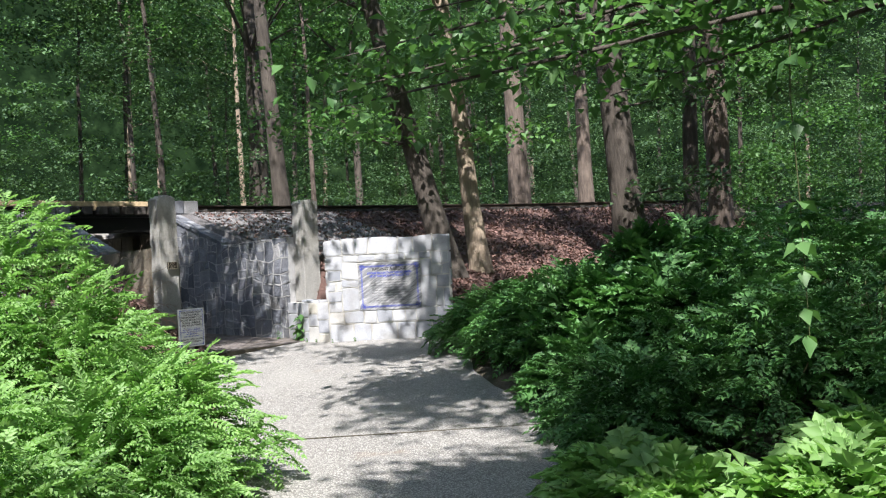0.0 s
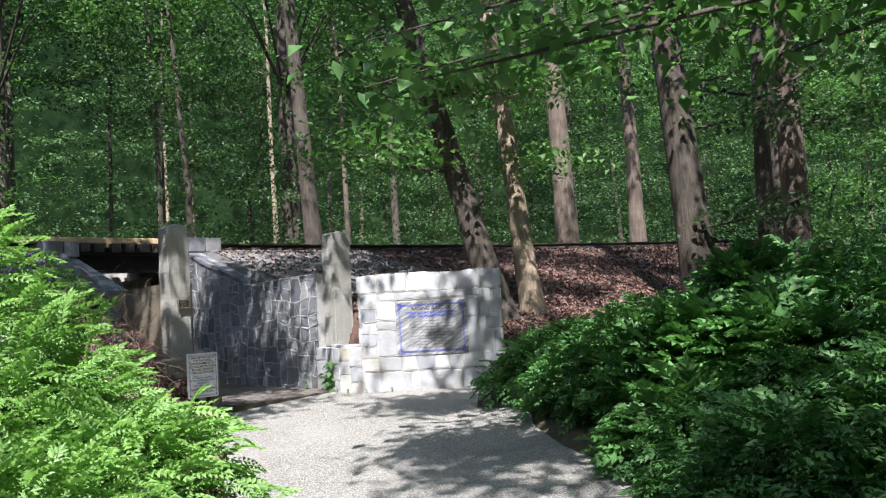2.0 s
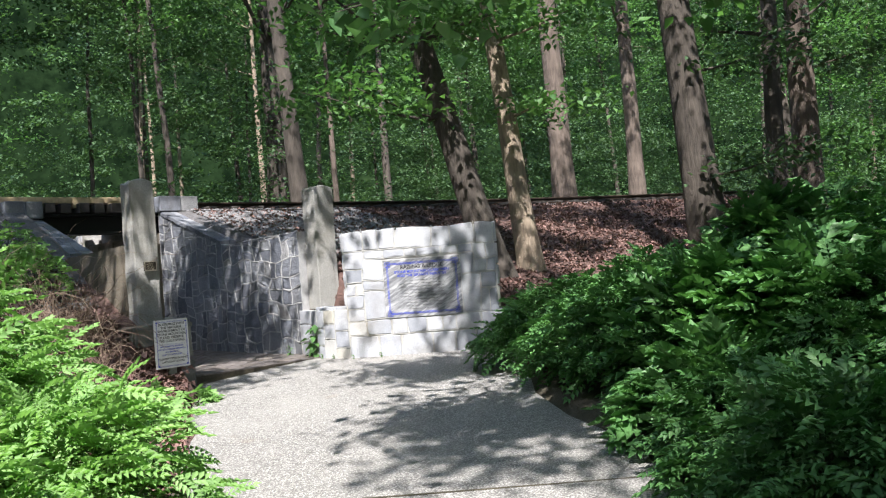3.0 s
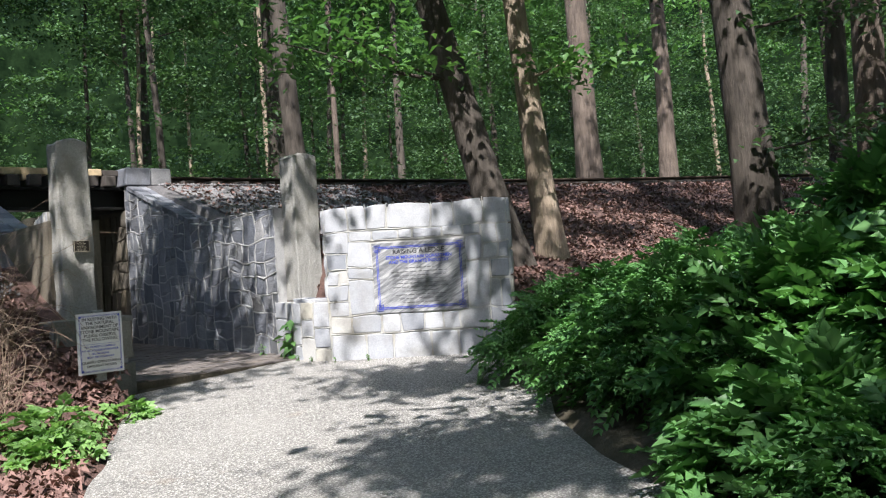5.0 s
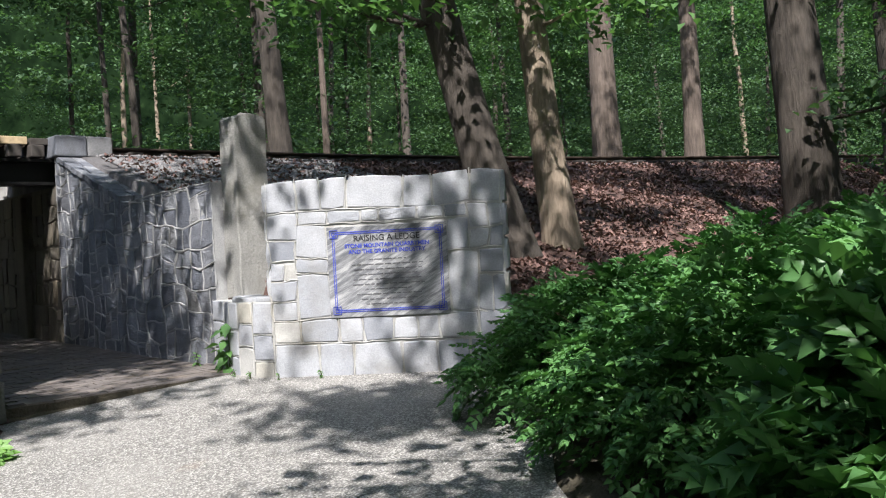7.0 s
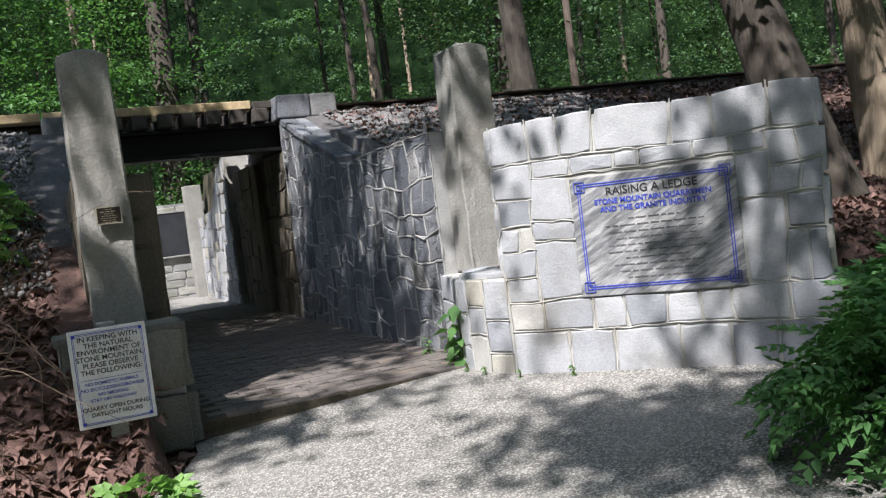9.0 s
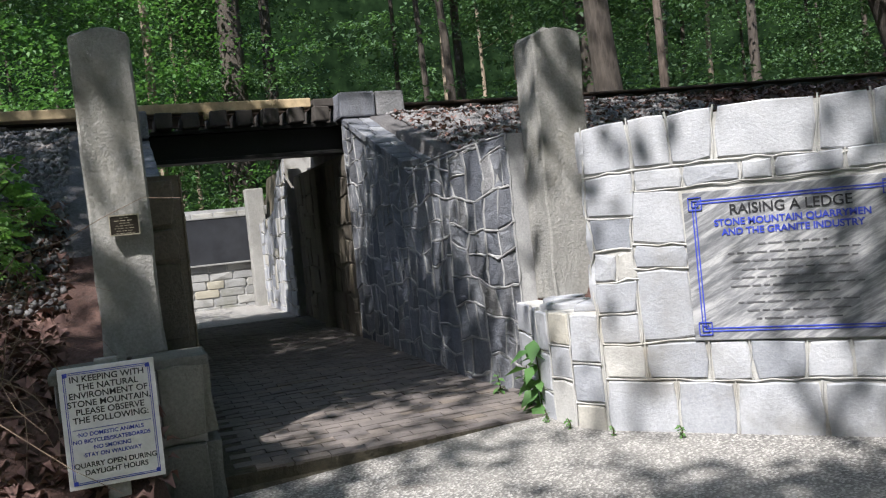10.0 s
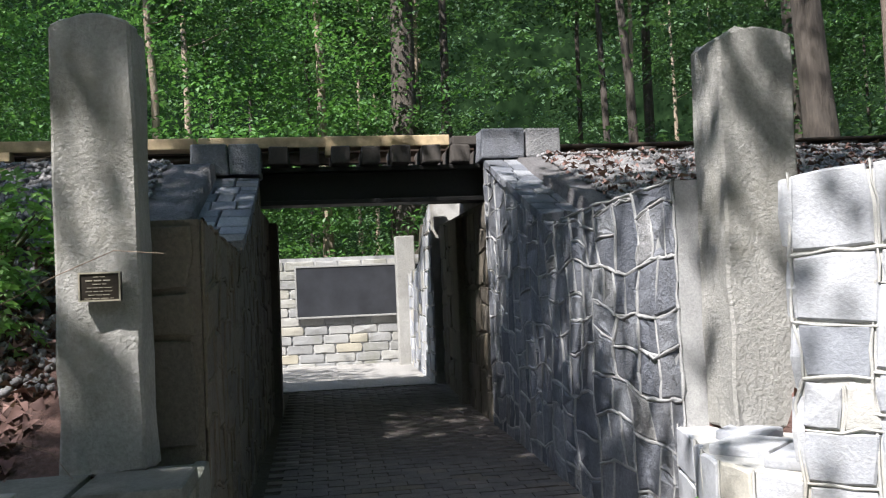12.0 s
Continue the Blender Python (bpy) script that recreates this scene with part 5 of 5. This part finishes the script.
# a hanging vine and an overhanging spray near the start of the walk
hv = thing("hanging_vine", pose(1.95, 4.3, 2.62), "thin vine hanging from a branch with pale pointed leaves", "vine")
part("stem", tubes("stem", [([(0, 0, 0.9), (0.03, 0, 0.1), (0.0, 0, -0.5), (0.02, 0, -1.05), (0.03, 0, -1.75)], [0.005, 0.005, 0.004, 0.003, 0.002])], 5), M_STEM, hv)
r = np.random.default_rng(9)
zz = np.repeat(np.array([-1.02, -1.1, -1.22, -1.36, -1.55, -1.68, -0.3, -0.62, -0.1]), 3)
n = len(zz)
part("foliage", spray("foliage", blade(0.125, 0.08), np.stack([0.01 + 0 * zz, 0 * zz, zz], -1), np.tile([0.2, 2.9, 4.6], n // 3), r.normal(0.6, 0.2, n), r.normal(0, 0.4, n), r.uniform(0.7, 1.1, n)), M_LEAF_LIGHT, hv)

plaza = place(part("plaza", box(-6.0, 7.302, 0.0, -0.05, 10.69, 0.1, 0), M_PATH), W @ pose(0, 0, 0.12), "pale concrete plaza beyond the underpass", "paving", kind="structure")
# ---- paving bricks of the underpass, last ----
floor = place(part("passage_floor", box(-2.05, -0.25, 0.0, 0.0, 7.3, 0.06, 0), M_SOIL), W @ pose(0, 0, 0.045), "dark brick-paved floor of the underpass", "floor", kind="structure")
for vt in floor.data.vertices:
    vt.co.z += 0.012 * max(0, vt.co.y) - (0.08 if vt.co.z < 0.03 else 0)
shared = []
for k in range(6):
    bm = box(-0.1, -0.048, 0, 0.1, 0.048, 0.02, 0, 0.004)
    me = bpy.data.meshes.new("brick")
    bm.to_mesh(me)
    bm.free()
    me.materials.append(M_BRICK)
    shared.append(me)
V, F = [], []
count = 0
for row in range(73):
    u = -0.2 + 0.103 * row
    for c in range(-1, 11):
        x = -2.05 + 0.207 * c + (0.103 if row % 2 else 0)
        if x < -2.03 or x > -0.08:
            continue
        zz = 0.055 + 0.012 * max(0, u) + rng.normal(0, 0.002)
        if count < 300:
            ob = part("brick", shared[count % 6], None, floor)
            ob.matrix_local = pose(x + 0.1, u, zz, rng.normal(0, 0.8), rng.normal(0, 0.8), rng.normal(0, 1))
            count += 1
        else:
            b = len(V)
            for dz in (0, 0.02):
                V += [(x + 0.002, u - 0.048, zz + dz), (x + 0.2, u - 0.048, zz + dz), (x + 0.2, u + 0.048, zz + dz), (x + 0.002, u + 0.048, zz + dz)]
            F += [(b + 4, b + 5, b + 6, b + 7), (b, b + 1, b + 5, b + 4), (b + 1, b + 2, b + 6, b + 5), (b + 2, b + 3, b + 7, b + 6), (b + 3, b, b + 4, b + 7)]
tagged(part("brick_field", mesh_of("brick_field", V, F), M_BRICK, floor), kind="stuff")
